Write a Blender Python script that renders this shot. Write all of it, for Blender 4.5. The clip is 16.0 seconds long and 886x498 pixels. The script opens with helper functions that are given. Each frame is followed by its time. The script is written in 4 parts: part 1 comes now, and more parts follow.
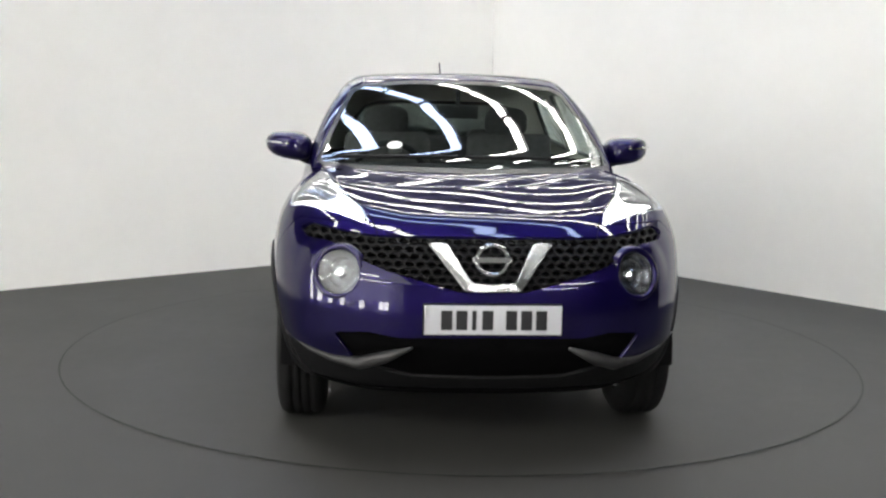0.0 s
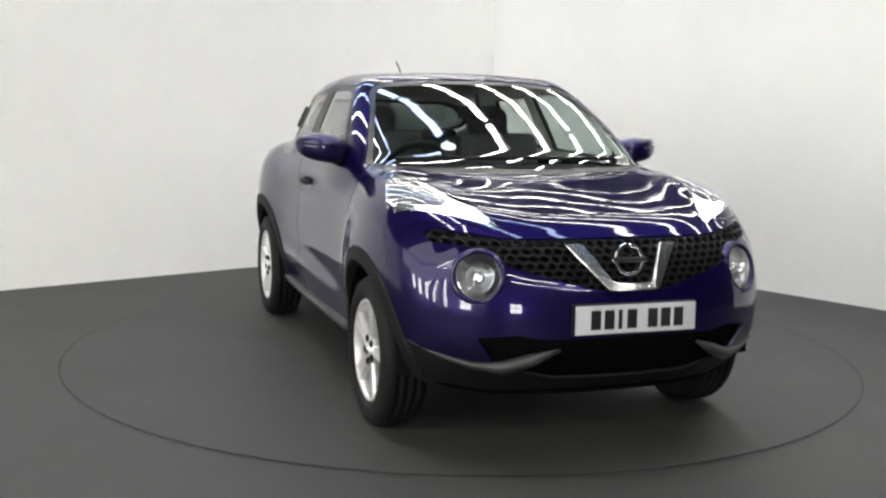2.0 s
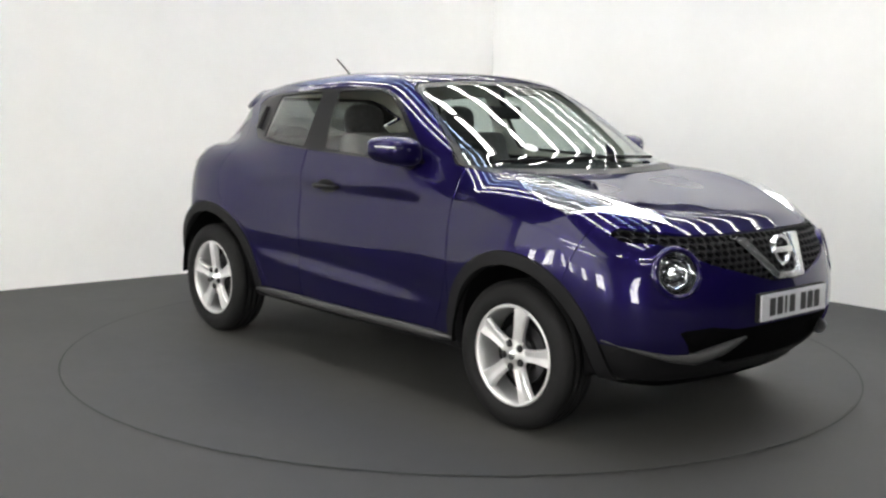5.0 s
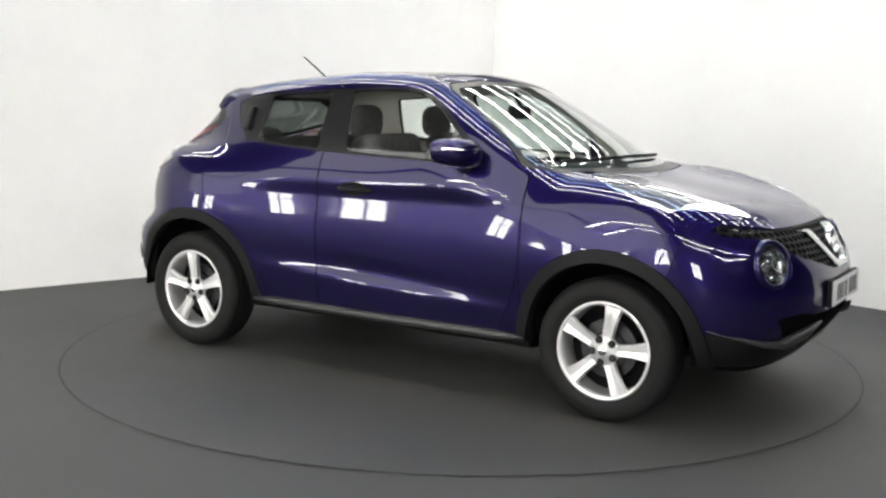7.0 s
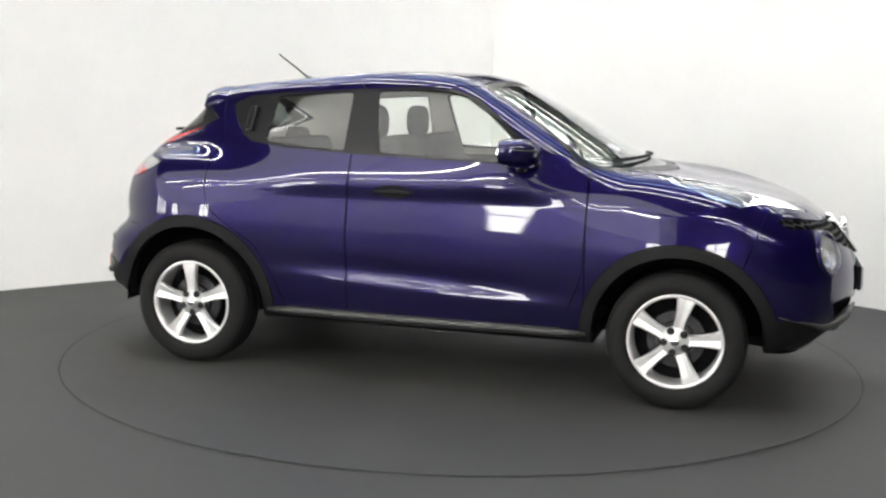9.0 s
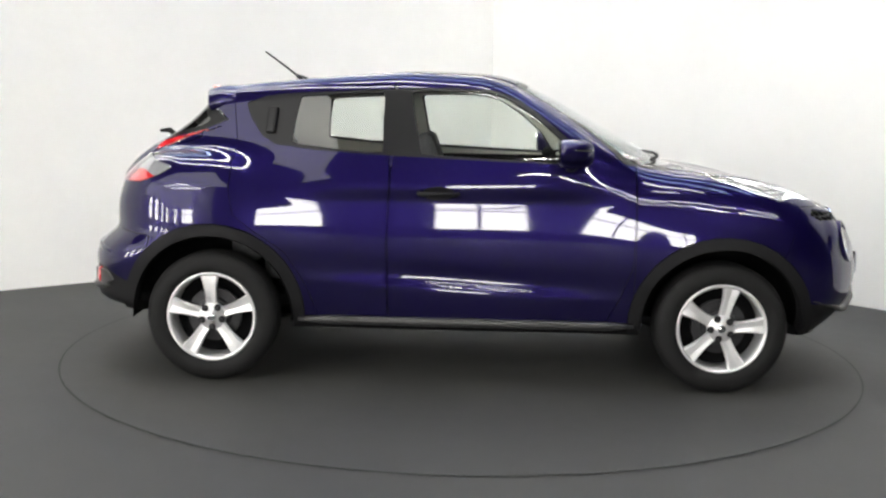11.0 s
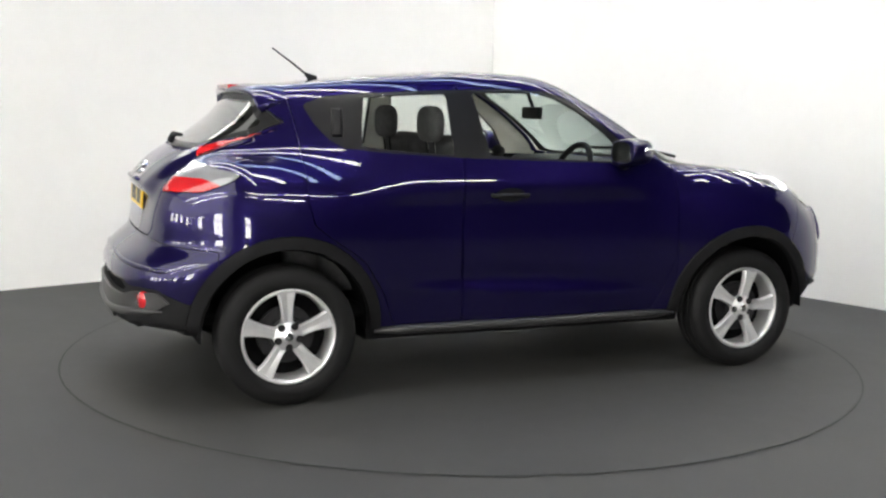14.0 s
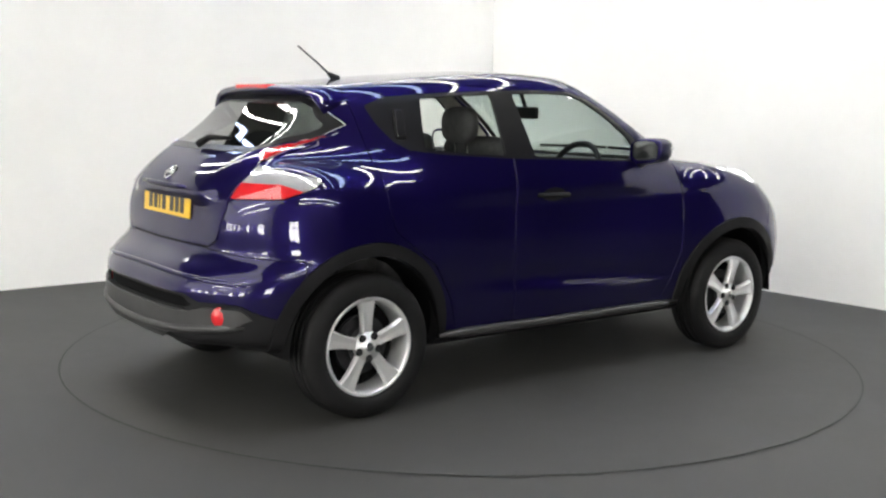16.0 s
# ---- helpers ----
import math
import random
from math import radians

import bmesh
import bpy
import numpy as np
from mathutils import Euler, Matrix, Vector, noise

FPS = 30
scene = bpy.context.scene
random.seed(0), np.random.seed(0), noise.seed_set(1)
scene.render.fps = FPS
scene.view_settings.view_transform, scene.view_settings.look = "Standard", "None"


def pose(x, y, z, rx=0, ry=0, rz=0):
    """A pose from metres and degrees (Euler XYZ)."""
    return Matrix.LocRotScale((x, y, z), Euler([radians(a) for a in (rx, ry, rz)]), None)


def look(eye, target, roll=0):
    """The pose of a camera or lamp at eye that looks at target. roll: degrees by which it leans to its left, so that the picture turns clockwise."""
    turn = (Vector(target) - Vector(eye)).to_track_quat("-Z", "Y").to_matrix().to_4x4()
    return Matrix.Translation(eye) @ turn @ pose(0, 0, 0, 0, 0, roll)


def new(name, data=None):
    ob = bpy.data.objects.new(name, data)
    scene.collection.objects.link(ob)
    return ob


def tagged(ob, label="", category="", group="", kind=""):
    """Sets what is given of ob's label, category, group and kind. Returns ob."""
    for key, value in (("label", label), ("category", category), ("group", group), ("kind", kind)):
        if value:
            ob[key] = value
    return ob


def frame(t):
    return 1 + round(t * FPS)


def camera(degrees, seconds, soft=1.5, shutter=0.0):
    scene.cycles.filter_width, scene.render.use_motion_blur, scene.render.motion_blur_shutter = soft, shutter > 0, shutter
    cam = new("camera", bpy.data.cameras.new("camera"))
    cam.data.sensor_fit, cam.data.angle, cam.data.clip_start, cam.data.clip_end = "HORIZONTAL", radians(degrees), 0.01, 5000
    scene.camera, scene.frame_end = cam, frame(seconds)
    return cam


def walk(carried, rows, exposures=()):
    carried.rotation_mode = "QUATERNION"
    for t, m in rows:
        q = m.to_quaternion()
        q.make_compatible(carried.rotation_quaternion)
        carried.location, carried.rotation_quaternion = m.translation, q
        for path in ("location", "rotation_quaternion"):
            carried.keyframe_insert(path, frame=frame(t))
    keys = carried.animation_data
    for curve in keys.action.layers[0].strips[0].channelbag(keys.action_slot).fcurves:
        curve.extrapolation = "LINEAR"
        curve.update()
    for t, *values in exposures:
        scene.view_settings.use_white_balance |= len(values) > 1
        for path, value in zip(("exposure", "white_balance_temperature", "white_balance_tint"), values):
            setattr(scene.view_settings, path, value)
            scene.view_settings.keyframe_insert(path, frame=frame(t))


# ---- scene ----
# ---------------------------------------------------------------- camera
cam = camera(45.8, 16.0, soft=2.4)
EYE = Vector((0.0, -6.014, 1.398))
YAW, PITCH, ROLL = radians(-1.004), radians(7.814), 1.137
AIM = EYE + Vector((math.sin(YAW) * math.cos(PITCH), math.cos(YAW) * math.cos(PITCH), -math.sin(PITCH)))
walk(cam, [(0.0, look(EYE, AIM, ROLL)), (16.0, look(EYE, AIM, ROLL))], exposures=[(0.0, 0.72), (4.0, 0.78), (7.0, 0.95), (16.0, 0.95)])

# ---------------------------------------------------------------- light
world = bpy.data.worlds.new("sky")
scene.world = world
world.use_nodes = True
sky = world.node_tree.nodes.new("ShaderNodeTexSky")
sky.sky_type, sky.sun_disc = "NISHITA", False
sky.sun_elevation, sky.sun_rotation = radians(35), radians(200)
world.node_tree.links.new(sky.outputs[0], world.node_tree.nodes["Background"].inputs[0])
world.node_tree.nodes["Background"].inputs[1].default_value = 0.1
ROOFLIGHT = 17.0        # glow of the roof glazing
FILL_GLOW = 56.0           # glow of the added fill tubes behind the camera
HALL_WINDOW = 14.0       # glow of the windows in the hall's far wall
SHEETING = 1.2          # glow of the translucent cladding and roof sheets


# ---------------------------------------------------------------- materials
def material(name, color, rough=0.5, metal=0.0, coat=0.0, vary=0.0, scale=8.0, bump=0.0, bump_scale=200.0, emit=0.0, spec=0.5, rough_vary=0.0):
    m = bpy.data.materials.new(name)
    m.use_nodes = True
    nt = m.node_tree
    b = nt.nodes["Principled BSDF"]
    b.inputs["Base Color"].default_value = (*color, 1)
    b.inputs["Roughness"].default_value = rough
    b.inputs["Metallic"].default_value = metal
    b.inputs["Coat Weight"].default_value = coat
    b.inputs["Coat Roughness"].default_value = 0.03
    b.inputs["Specular IOR Level"].default_value = spec
    tc = nt.nodes.new("ShaderNodeTexCoord")
    if emit:
        b.inputs["Emission Color"].default_value = (*color, 1)
        b.inputs["Emission Strength"].default_value = emit
    if vary or rough_vary:
        n1 = nt.nodes.new("ShaderNodeTexNoise")
        n1.inputs["Scale"].default_value, n1.inputs["Detail"].default_value = scale, 6
        n2 = nt.nodes.new("ShaderNodeTexNoise")
        n2.inputs["Scale"].default_value, n2.inputs["Detail"].default_value = scale * 9, 4
        add = nt.nodes.new("ShaderNodeMath")
        add.operation = "MULTIPLY_ADD"
        add.inputs[1].default_value = 0.4
        nt.links.new(tc.outputs["Object"], n1.inputs["Vector"])
        nt.links.new(tc.outputs["Object"], n2.inputs["Vector"])
        nt.links.new(n2.outputs["Fac"], add.inputs[0])
        nt.links.new(n1.outputs["Fac"], add.inputs[2])
        if vary:
            ramp = nt.nodes.new("ShaderNodeMapRange")
            ramp.inputs["From Min"].default_value, ramp.inputs["From Max"].default_value = 0.4, 1.0
            ramp.inputs["To Min"].default_value, ramp.inputs["To Max"].default_value = 1 - vary, 1 + vary
            mul = nt.nodes.new("ShaderNodeVectorMath")
            mul.operation = "SCALE"
            mul.inputs[0].default_value = color
            nt.links.new(add.outputs[0], ramp.inputs["Value"])
            nt.links.new(ramp.outputs[0], mul.inputs["Scale"])
            nt.links.new(mul.outputs[0], b.inputs["Base Color"])
        if rough_vary:
            r2 = nt.nodes.new("ShaderNodeMapRange")
            r2.inputs["From Min"].default_value, r2.inputs["From Max"].default_value = 0.4, 1.0
            r2.inputs["To Min"].default_value, r2.inputs["To Max"].default_value = rough - rough_vary, rough + rough_vary
            nt.links.new(add.outputs[0], r2.inputs["Value"])
            nt.links.new(r2.outputs[0], b.inputs["Roughness"])
    if bump:
        n3 = nt.nodes.new("ShaderNodeTexNoise")
        n3.inputs["Scale"].default_value, n3.inputs["Detail"].default_value = bump_scale, 3
        bp = nt.nodes.new("ShaderNodeBump")
        bp.inputs["Strength"].default_value, bp.inputs["Distance"].default_value = bump, 0.01
        nt.links.new(tc.outputs["Object"], n3.inputs["Vector"])
        nt.links.new(n3.outputs["Fac"], bp.inputs["Height"])
        nt.links.new(bp.outputs[0], b.inputs["Normal"])
    return m


def thin_glass(name, tint, ior=1.5, gloss=(1, 1, 1)):
    """A thin pane: clear with a tint, its gloss by Fresnel."""
    m = bpy.data.materials.new(name)
    m.use_nodes = True
    nt = m.node_tree
    nt.nodes.remove(nt.nodes["Principled BSDF"])
    t, g = nt.nodes.new("ShaderNodeBsdfTransparent"), nt.nodes.new("ShaderNodeBsdfGlossy")
    f, mix = nt.nodes.new("ShaderNodeLayerWeight"), nt.nodes.new("ShaderNodeMixShader")
    p, k = nt.nodes.new("ShaderNodeMath"), nt.nodes.new("ShaderNodeMath")
    p.operation, k.operation = "POWER", "MULTIPLY_ADD"
    p.inputs[1].default_value = 4.0
    f.inputs["Blend"].default_value = 0.5
    base = ((ior - 1) / (ior + 1)) ** 2 * 1.9
    k.inputs[1].default_value, k.inputs[2].default_value = 1 - base, base
    t.inputs[0].default_value = (*tint, 1)
    g.inputs[0].default_value, g.inputs["Roughness"].default_value = (*gloss, 1), 0.01
    for a, b in ((f.outputs["Facing"], p.inputs[0]), (p.outputs[0], k.inputs[0]), (k.outputs[0], mix.inputs[0]), (t.outputs[0], mix.inputs[1]), (g.outputs[0], mix.inputs[2]), (mix.outputs[0], nt.nodes["Material Output"].inputs[0])):
        nt.links.new(a, b)
    return m


PAINT = material("blue_purple_metallic_paint", (0.0082, 0.0050, 0.052), 0.30, 0.64, 1.0, 0.10, 3.0, spec=0.05)
PAINT.node_tree.nodes["Principled BSDF"].inputs["Specular Tint"].default_value = (0.10, 0.07, 0.35, 1)     # the flakes stay blue at a slant
BLACK_PLASTIC = material("black_grained_plastic", (0.007, 0.007, 0.008), 0.62, 0, 0, 0.25, 14, 0.15, 700, spec=0.2)
MESH_BLACK = material("deep_black_plastic", (0.003, 0.003, 0.0033), 0.9, 0, 0, 0.2, 20, spec=0.02)
GRILLE_BLACK = material("grille_black_plastic", (0.004, 0.004, 0.0045), 0.55, 0, 0, 0.2, 20, spec=0.12)
SATIN_GREY = material("satin_grey_trim", (0.030, 0.030, 0.031), 0.42, 0, 0, 0.15, 20)
SATIN_CHROME = material("satin_chrome", (0.66, 0.67, 0.68), 0.2, 1.0, 0.0, 0.06, 20)
PALE_LINING = material("pale_grey_headlining", (0.80, 0.79, 0.73), 0.9, 0, 0, 0.08, 12, 0.1, 400)
GLOSS_BLACK = material("gloss_black_trim", (0.006, 0.006, 0.007), 0.3, 0, 0, 0.1, 10, spec=0.3)
DARK_INSIDE = material("dark_lining", (0.006, 0.006, 0.0065), 0.9, 0, 0, 0.2, 10, 0.1, 300, spec=0.05)
SEAT_CLOTH = material("charcoal_seat_cloth", (0.075, 0.075, 0.078), 0.9, 0, 0, 0.3, 30, 0.3, 500)
CHROME = material("bright_chrome", (0.78, 0.79, 0.80), 0.12, 1.0, 0, 0.06, 20)
ALLOY = material("silver_alloy", (0.76, 0.76, 0.77), 0.38, 0.65, 0.2, 0.05, 20)
STEEL = material("brake_steel", (0.045, 0.045, 0.048), 0.45, 0.8, 0, 0.25, 30)
RUBBER = material("tyre_rubber", (0.006, 0.006, 0.0065), 0.7, 0, 0, 0.3, 16, 0.25, 260, spec=0.25)
GLASS = thin_glass("window_glass", (0.92, 0.95, 0.92))
SCREEN_GLASS = thin_glass("windscreen_glass", (0.70, 0.80, 0.77), 1.6)
TINTED_GLASS = thin_glass("tinted_rear_glass", (0.13, 0.145, 0.14))
DARK_BOWL = material("dark_lamp_bowl", (0.05, 0.05, 0.055), 0.35, 0.5, 0, 0.25, 40)
CLEAR_LENS = thin_glass("clear_lens", (0.93, 0.94, 0.95), 1.5)
RED_LENS = material("red_lens", (0.55, 0.015, 0.02), 0.12, 0, 1.0, 0.12, 25)
PALE_LENS = material("pale_lens", (0.34, 0.34, 0.35), 0.2, 0.3, 0.5, 0.12, 25)
MIRROR_GLASS = material("mirror_glass", (0.85, 0.87, 0.88), 0.03, 1.0)
REFLECTOR = material("lamp_reflector", (0.32, 0.33, 0.35), 0.16, 1.0, 0, 0.6, 45)
DAY_LAMP = material("daytime_lamp_glow", (1.0, 1.0, 1.0), 0.3, emit=5.0)
PLATE_WHITE = material("white_plate", (0.52, 0.53, 0.56), 0.35, 0, 0, 0.05, 20)
PLATE_YELLOW = material("yellow_plate", (0.75, 0.47, 0.03), 0.35, 0, 0, 0.05, 20)
PAPER = material("white_paper", (0.75, 0.76, 0.74), 0.8, 0, 0, 0.05, 40)
PLATE_INK = material("plate_ink", (0.01, 0.01, 0.012), 0.4)
WALL_WHITE = material("white_wall_paint", (0.84, 0.835, 0.81), 0.6, 0, 0, 0.03, 1.2, 0.05, 60)
FLOOR_GREY = material("dark_grey_floor_paint", (0.0265, 0.0265, 0.0250), 0.7, 0, 0, 0.34, 0.9, 0.06, 90, rough_vary=0.08)
TABLE_GREY = material("turntable_paint", (0.0255, 0.0255, 0.0240), 0.7, 0, 0, 0.34, 1.0, 0.06, 90, rough_vary=0.08)
SEAM = material("turntable_seam", (0.0180, 0.0180, 0.0168), 0.85, 0, 0, 0.9, 0.55)
HALL_DARK = material("dim_hall_cladding", (0.07, 0.07, 0.07), 0.8, 0, 0, 0.25, 0.8)
BAR_DARK = material("glazing_bar", (0.05, 0.05, 0.055), 0.6, 0, 0, 0.2, 2)


def glow(name, color, strength):
    m = bpy.data.materials.new(name)
    m.use_nodes = True
    nt = m.node_tree
    nt.nodes.remove(nt.nodes["Principled BSDF"])
    e, n, tc = nt.nodes.new("ShaderNodeEmission"), nt.nodes.new("ShaderNodeTexNoise"), nt.nodes.new("ShaderNodeTexCoord")
    mr = nt.nodes.new("ShaderNodeMapRange")
    n.inputs["Scale"].default_value = 0.35
    mr.inputs["To Min"].default_value, mr.inputs["To Max"].default_value = strength * 0.75, strength * 1.25
    e.inputs[0].default_value = (*color, 1)
    for a, b in ((tc.outputs["Object"], n.inputs["Vector"]), (n.outputs["Fac"], mr.inputs["Value"]), (mr.outputs[0], e.inputs[1]), (e.outputs[0], nt.nodes["Material Output"].inputs[0])):
        nt.links.new(a, b)
    return m


SKY_PANEL = glow("daylit_roof_glazing", (1.0, 0.985, 0.93), ROOFLIGHT)
BLUE_PANEL = glow("blue_daylit_roof_glazing", (0.52, 0.66, 1.0), ROOFLIGHT * 0.5)
WINDOW_PANEL = glow("daylit_window", (1.0, 0.975, 0.93), HALL_WINDOW)
SHEET = glow("daylit_translucent_sheet", (1.0, 0.99, 0.94), SHEETING)
FILL_TUBE = glow("fill_tube", (1.0, 0.975, 0.91), FILL_GLOW)
HALL_WALL = material("pale_hall_cladding", (0.74, 0.735, 0.71), 0.7, 0, 0, 0.15, 0.8)


# ---------------------------------------------------------------- mesh helpers
def part(name, bm, mat, parent=None, label="", smooth=False):
    me = bpy.data.meshes.new(name)
    if smooth:
        for f in bm.faces:
            f.smooth = True
    bm.to_mesh(me)
    bm.free()
    me.materials.append(mat)
    ob = new(name, me)
    ob.parent = parent
    if label:
        tagged(ob, label)
    return ob


def box(size, at=(0, 0, 0), bevel=0.0, turn=None, seg=2):
    bm = bmesh.new()
    bmesh.ops.create_cube(bm, size=1.0)
    bmesh.ops.scale(bm, vec=size, verts=bm.verts)
    if bevel:
        bmesh.ops.bevel(bm, geom=bm.edges[:], offset=bevel, segments=seg, affect="EDGES", profile=0.6)
    if turn is not None:
        bmesh.ops.transform(bm, matrix=turn, verts=bm.verts)
    bmesh.ops.translate(bm, vec=at, verts=bm.verts)
    return bm


def merge(*bms):
    out = bmesh.new()
    for b in bms:
        me = bpy.data.meshes.new("tmp")
        b.to_mesh(me)
        b.free()
        out.from_mesh(me)
        bpy.data.meshes.remove(me)
    return out


def lathe(profile, steps=64, axis="Y"):
    """Turns (radius, along) pairs round an axis; closed where the radius is 0."""
    bm = bmesh.new()
    rings = []
    for r, h in profile:
        ring = []
        for i in range(steps):
            a = 2 * math.pi * i / steps
            c, s = r * math.cos(a), r * math.sin(a)
            ring.append(bm.verts.new((c, h, s) if axis == "Y" else (c, s, h) if axis == "Z" else (h, c, s)))
        rings.append(ring)
    for a, b in zip(rings, rings[1:]):
        for i in range(steps):
            j = (i + 1) % steps
            bm.faces.new((a[i], a[j], b[j], b[i]))
    bmesh.ops.remove_doubles(bm, verts=bm.verts, dist=1e-5)
    bmesh.ops.recalc_face_normals(bm, faces=bm.faces)
    return bm


def prism(outline, depth, bevel=0.0):
    """An outline in x, y, raised from z = 0 to depth."""
    bm = bmesh.new()
    vs = [bm.verts.new((x, y, 0)) for x, y in outline]
    f = bm.faces.new(vs)
    r = bmesh.ops.extrude_face_region(bm, geom=[f])
    bmesh.ops.translate(bm, vec=(0, 0, depth), verts=[v for v in r["geom"] if isinstance(v, bmesh.types.BMVert)])
    bmesh.ops.recalc_face_normals(bm, faces=bm.faces)
    if bevel:
        bmesh.ops.bevel(bm, geom=[e for e in bm.edges], offset=bevel, segments=2, affect="EDGES")
    return bm


def tube(points, radius, steps=10):
    """A round rod along points."""
    bm = bmesh.new()
    pts = [Vector(p) for p in points]
    rings = []
    for i, p in enumerate(pts):
        d = (pts[min(i + 1, len(pts) - 1)] - pts[max(i - 1, 0)]).normalized()
        u = d.orthogonal().normalized() if i == 0 else (u - d * u.dot(d)).normalized()
        w = d.cross(u)
        r = radius[i] if isinstance(radius, (list, tuple)) else radius
        rings.append([bm.verts.new(p + (u * math.cos(k) + w * math.sin(k)) * r) for k in (2 * math.pi * j / steps for j in range(steps))])
    for a, b in zip(rings, rings[1:]):
        for i in range(steps):
            bm.faces.new((a[i], a[(i + 1) % steps], b[(i + 1) % steps], b[i]))
    bm.faces.new(rings[0][::-1])
    bm.faces.new(rings[-1])
    bmesh.ops.recalc_face_normals(bm, faces=bm.faces)
    return bm


# ---------------------------------------------------------------- the hall and the white bay
CORNER = Vector((0.273, 4.54, 0))
LEFT_WAY = Vector((-0.756, -0.654, 0)).normalized()
RIGHT_WAY = Vector((0.668, -0.744, 0)).normalized()
WALL_HIGH = 2.5


def slab(name, start, way, length, high, thick, mat, inward, label):
    """An upright wall whose inner face runs from start along way."""
    mid = start + way * length / 2 - inward * thick / 2
    turn = Matrix.Rotation(math.atan2(way.y, way.x), 4, "Z")
    ob = part(name, box((length, thick, high), (0, 0, high / 2)), mat)
    ob.matrix_basis = Matrix.Translation(mid) @ turn
    return tagged(ob, label, "wall", kind="structure")


def build_room():
    inl = Vector((LEFT_WAY.y, -LEFT_WAY.x, 0))
    inl = inl if inl.dot(-CORNER) > 0 else -inl
    inr = Vector((RIGHT_WAY.y, -RIGHT_WAY.x, 0))
    inr = inr if inr.dot(-CORNER) > 0 else -inr
    slab("wall_left", CORNER, LEFT_WAY, 9.0, WALL_HIGH + 0.4, 0.12, WALL_WHITE, inl, "plain white painted partition wall of the bay")
    slab("wall_right", CORNER, RIGHT_WAY, 7.0, WALL_HIGH, 0.12, WALL_WHITE, inr, "plain white painted partition wall of the bay")
    bm = bmesh.new()
    bmesh.ops.create_grid(bm, x_segments=4, y_segments=4, size=32)
    floor = part("floor", bm, FLOOR_GREY)
    tagged(floor, "dark grey painted concrete floor with faint scuffs", "floor", kind="structure")
    # far walls and roof of the hall
    for name, (x, y), (wide, deep), mat, label in (
            ("wall_north", (0, 26), (52, 0.3), HALL_DARK, "dim grey clad wall of the large hall"),
            ("wall_east", (26, 0), (0.3, 51.7), HALL_DARK, "dim grey clad wall of the large hall"),
            ("wall_west", (-17, 0), (0.3, 51.7), HALL_WALL, "pale clad wall of the large hall with tall windows"),
            ("wall_south_pale", (-10.5, -14), (13, 0.3), HALL_WALL, "pale clad stretch of the hall wall with tall windows"),
            ("wall_south_dim", (11, -14), (30, 0.3), HALL_DARK, "dim grey clad stretch of the hall wall")):
        w = part(name, box((wide, deep, 7.5), (x, y, 3.75)), mat)
        tagged(w, label, "wall", kind="structure")
    # translucent sheets high in the pale walls and in the roof above them
    for name, (x, y, z), size, label in (
            ("cladding_west", (-16.82, -8.0, 5.2), (0.06, 11.4, 4.2), "daylit translucent cladding high in the hall wall"),
            ("cladding_south", (-11.4, -13.82, 5.2), (10.6, 0.06, 4.2), "daylit translucent cladding high in the hall wall"),
            ("roof_sheet", (-9.6, -8.6, 7.56), (13.6, 9.8, 0.06), "daylit translucent roof sheets of the hall")):
        tagged(part(name, box(size, (x, y, z)), SHEET), label, "cladding", kind="structure")
    openings = ((-11.4, -13.78, 1.3, 0), (-6.8, -13.78, 1.7, 0), (0.1, -13.78, 1.5, 0), (-16.78, -5.4, 0.8, -90), (-16.78, -7.4, 1.0, -90), (-16.78, -9.8, 0.9, -90), (-16.78, -12.9, 1.1, -90))
    for i, (x, y, w, turn) in enumerate(openings):
        win = new("window_%d" % (i + 1))
        win.matrix_basis = pose(x, y, 1.75, 0, 0, turn)
        part("pane", box((w, 0.04, 2.2), (0, 0, 0)), WINDOW_PANEL, win)
        part("window_frame", merge(*[box((0.07, 0.08, 2.3), (w * (k - 1) / 2, 0.03, 0)) for k in range(3)], *[box((w, 0.08, 0.07), (0, 0.032, h)) for h in (-1.1, 0.3, 1.1)]), BAR_DARK, win)
        tagged(win, "tall bright daylit window in the pale hall wall", "window", kind="structure")
    roof = part("ceiling", box((54, 54, 0.2), (0, 0, 7.7)), HALL_DARK)
    tagged(roof, "dim industrial roof with long glazed strips", "ceiling", kind="structure")


def build_rooflights():
    ang = math.atan2(RIGHT_WAY.y, RIGHT_WAY.x)
    across = Vector((-RIGHT_WAY.y, RIGHT_WAY.x, 0))
    for i in range(-2, 9):
        m = Matrix.Translation(across * (i * 1.5 + 0.3) + RIGHT_WAY * -12.0 + Vector((0, 0, 7.572))) @ Matrix.Rotation(ang, 4, "Z")
        blue = i in (0, 1)
        root = new("rooflight")
        root.matrix_basis = m
        part("glazing", box((34, 0.25, 0.03)), BLUE_PANEL if blue else SKY_PANEL, root)
        bars = merge(*[box((0.08, 0.33, 0.06), (-17 + k * 1.3, 0, -0.05)) for k in range(27)],
                     box((34, 0.05, 0.16), (0, 0.16, -0.055)), box((34, 0.05, 0.16), (0, -0.16, -0.055)))
        part("glazing_bars", bars, BAR_DARK, root)
        tagged(root, "long daylit roof glazing strip with dark bars", "rooflight", "rooflights of the hall")


def build_turntable():
    disc = part("turntable", lathe([(0, 0.004), (2.205, 0.004), (2.205, -0.02)], 128, "Z"), TABLE_GREY)
    disc.location = (0, 0.03, 0)
    tagged(disc, "round dark grey turntable flush in the floor", "turntable", kind="structure")
    ring = part("turntable_seam", lathe([(2.208, 0.0045), (2.218, 0.0045)], 160, "Z"), SEAM)
    ring.location = (0, 0.03, 0)
    tagged(ring, "thin dark gap round the turntable", "seam", kind="structure")


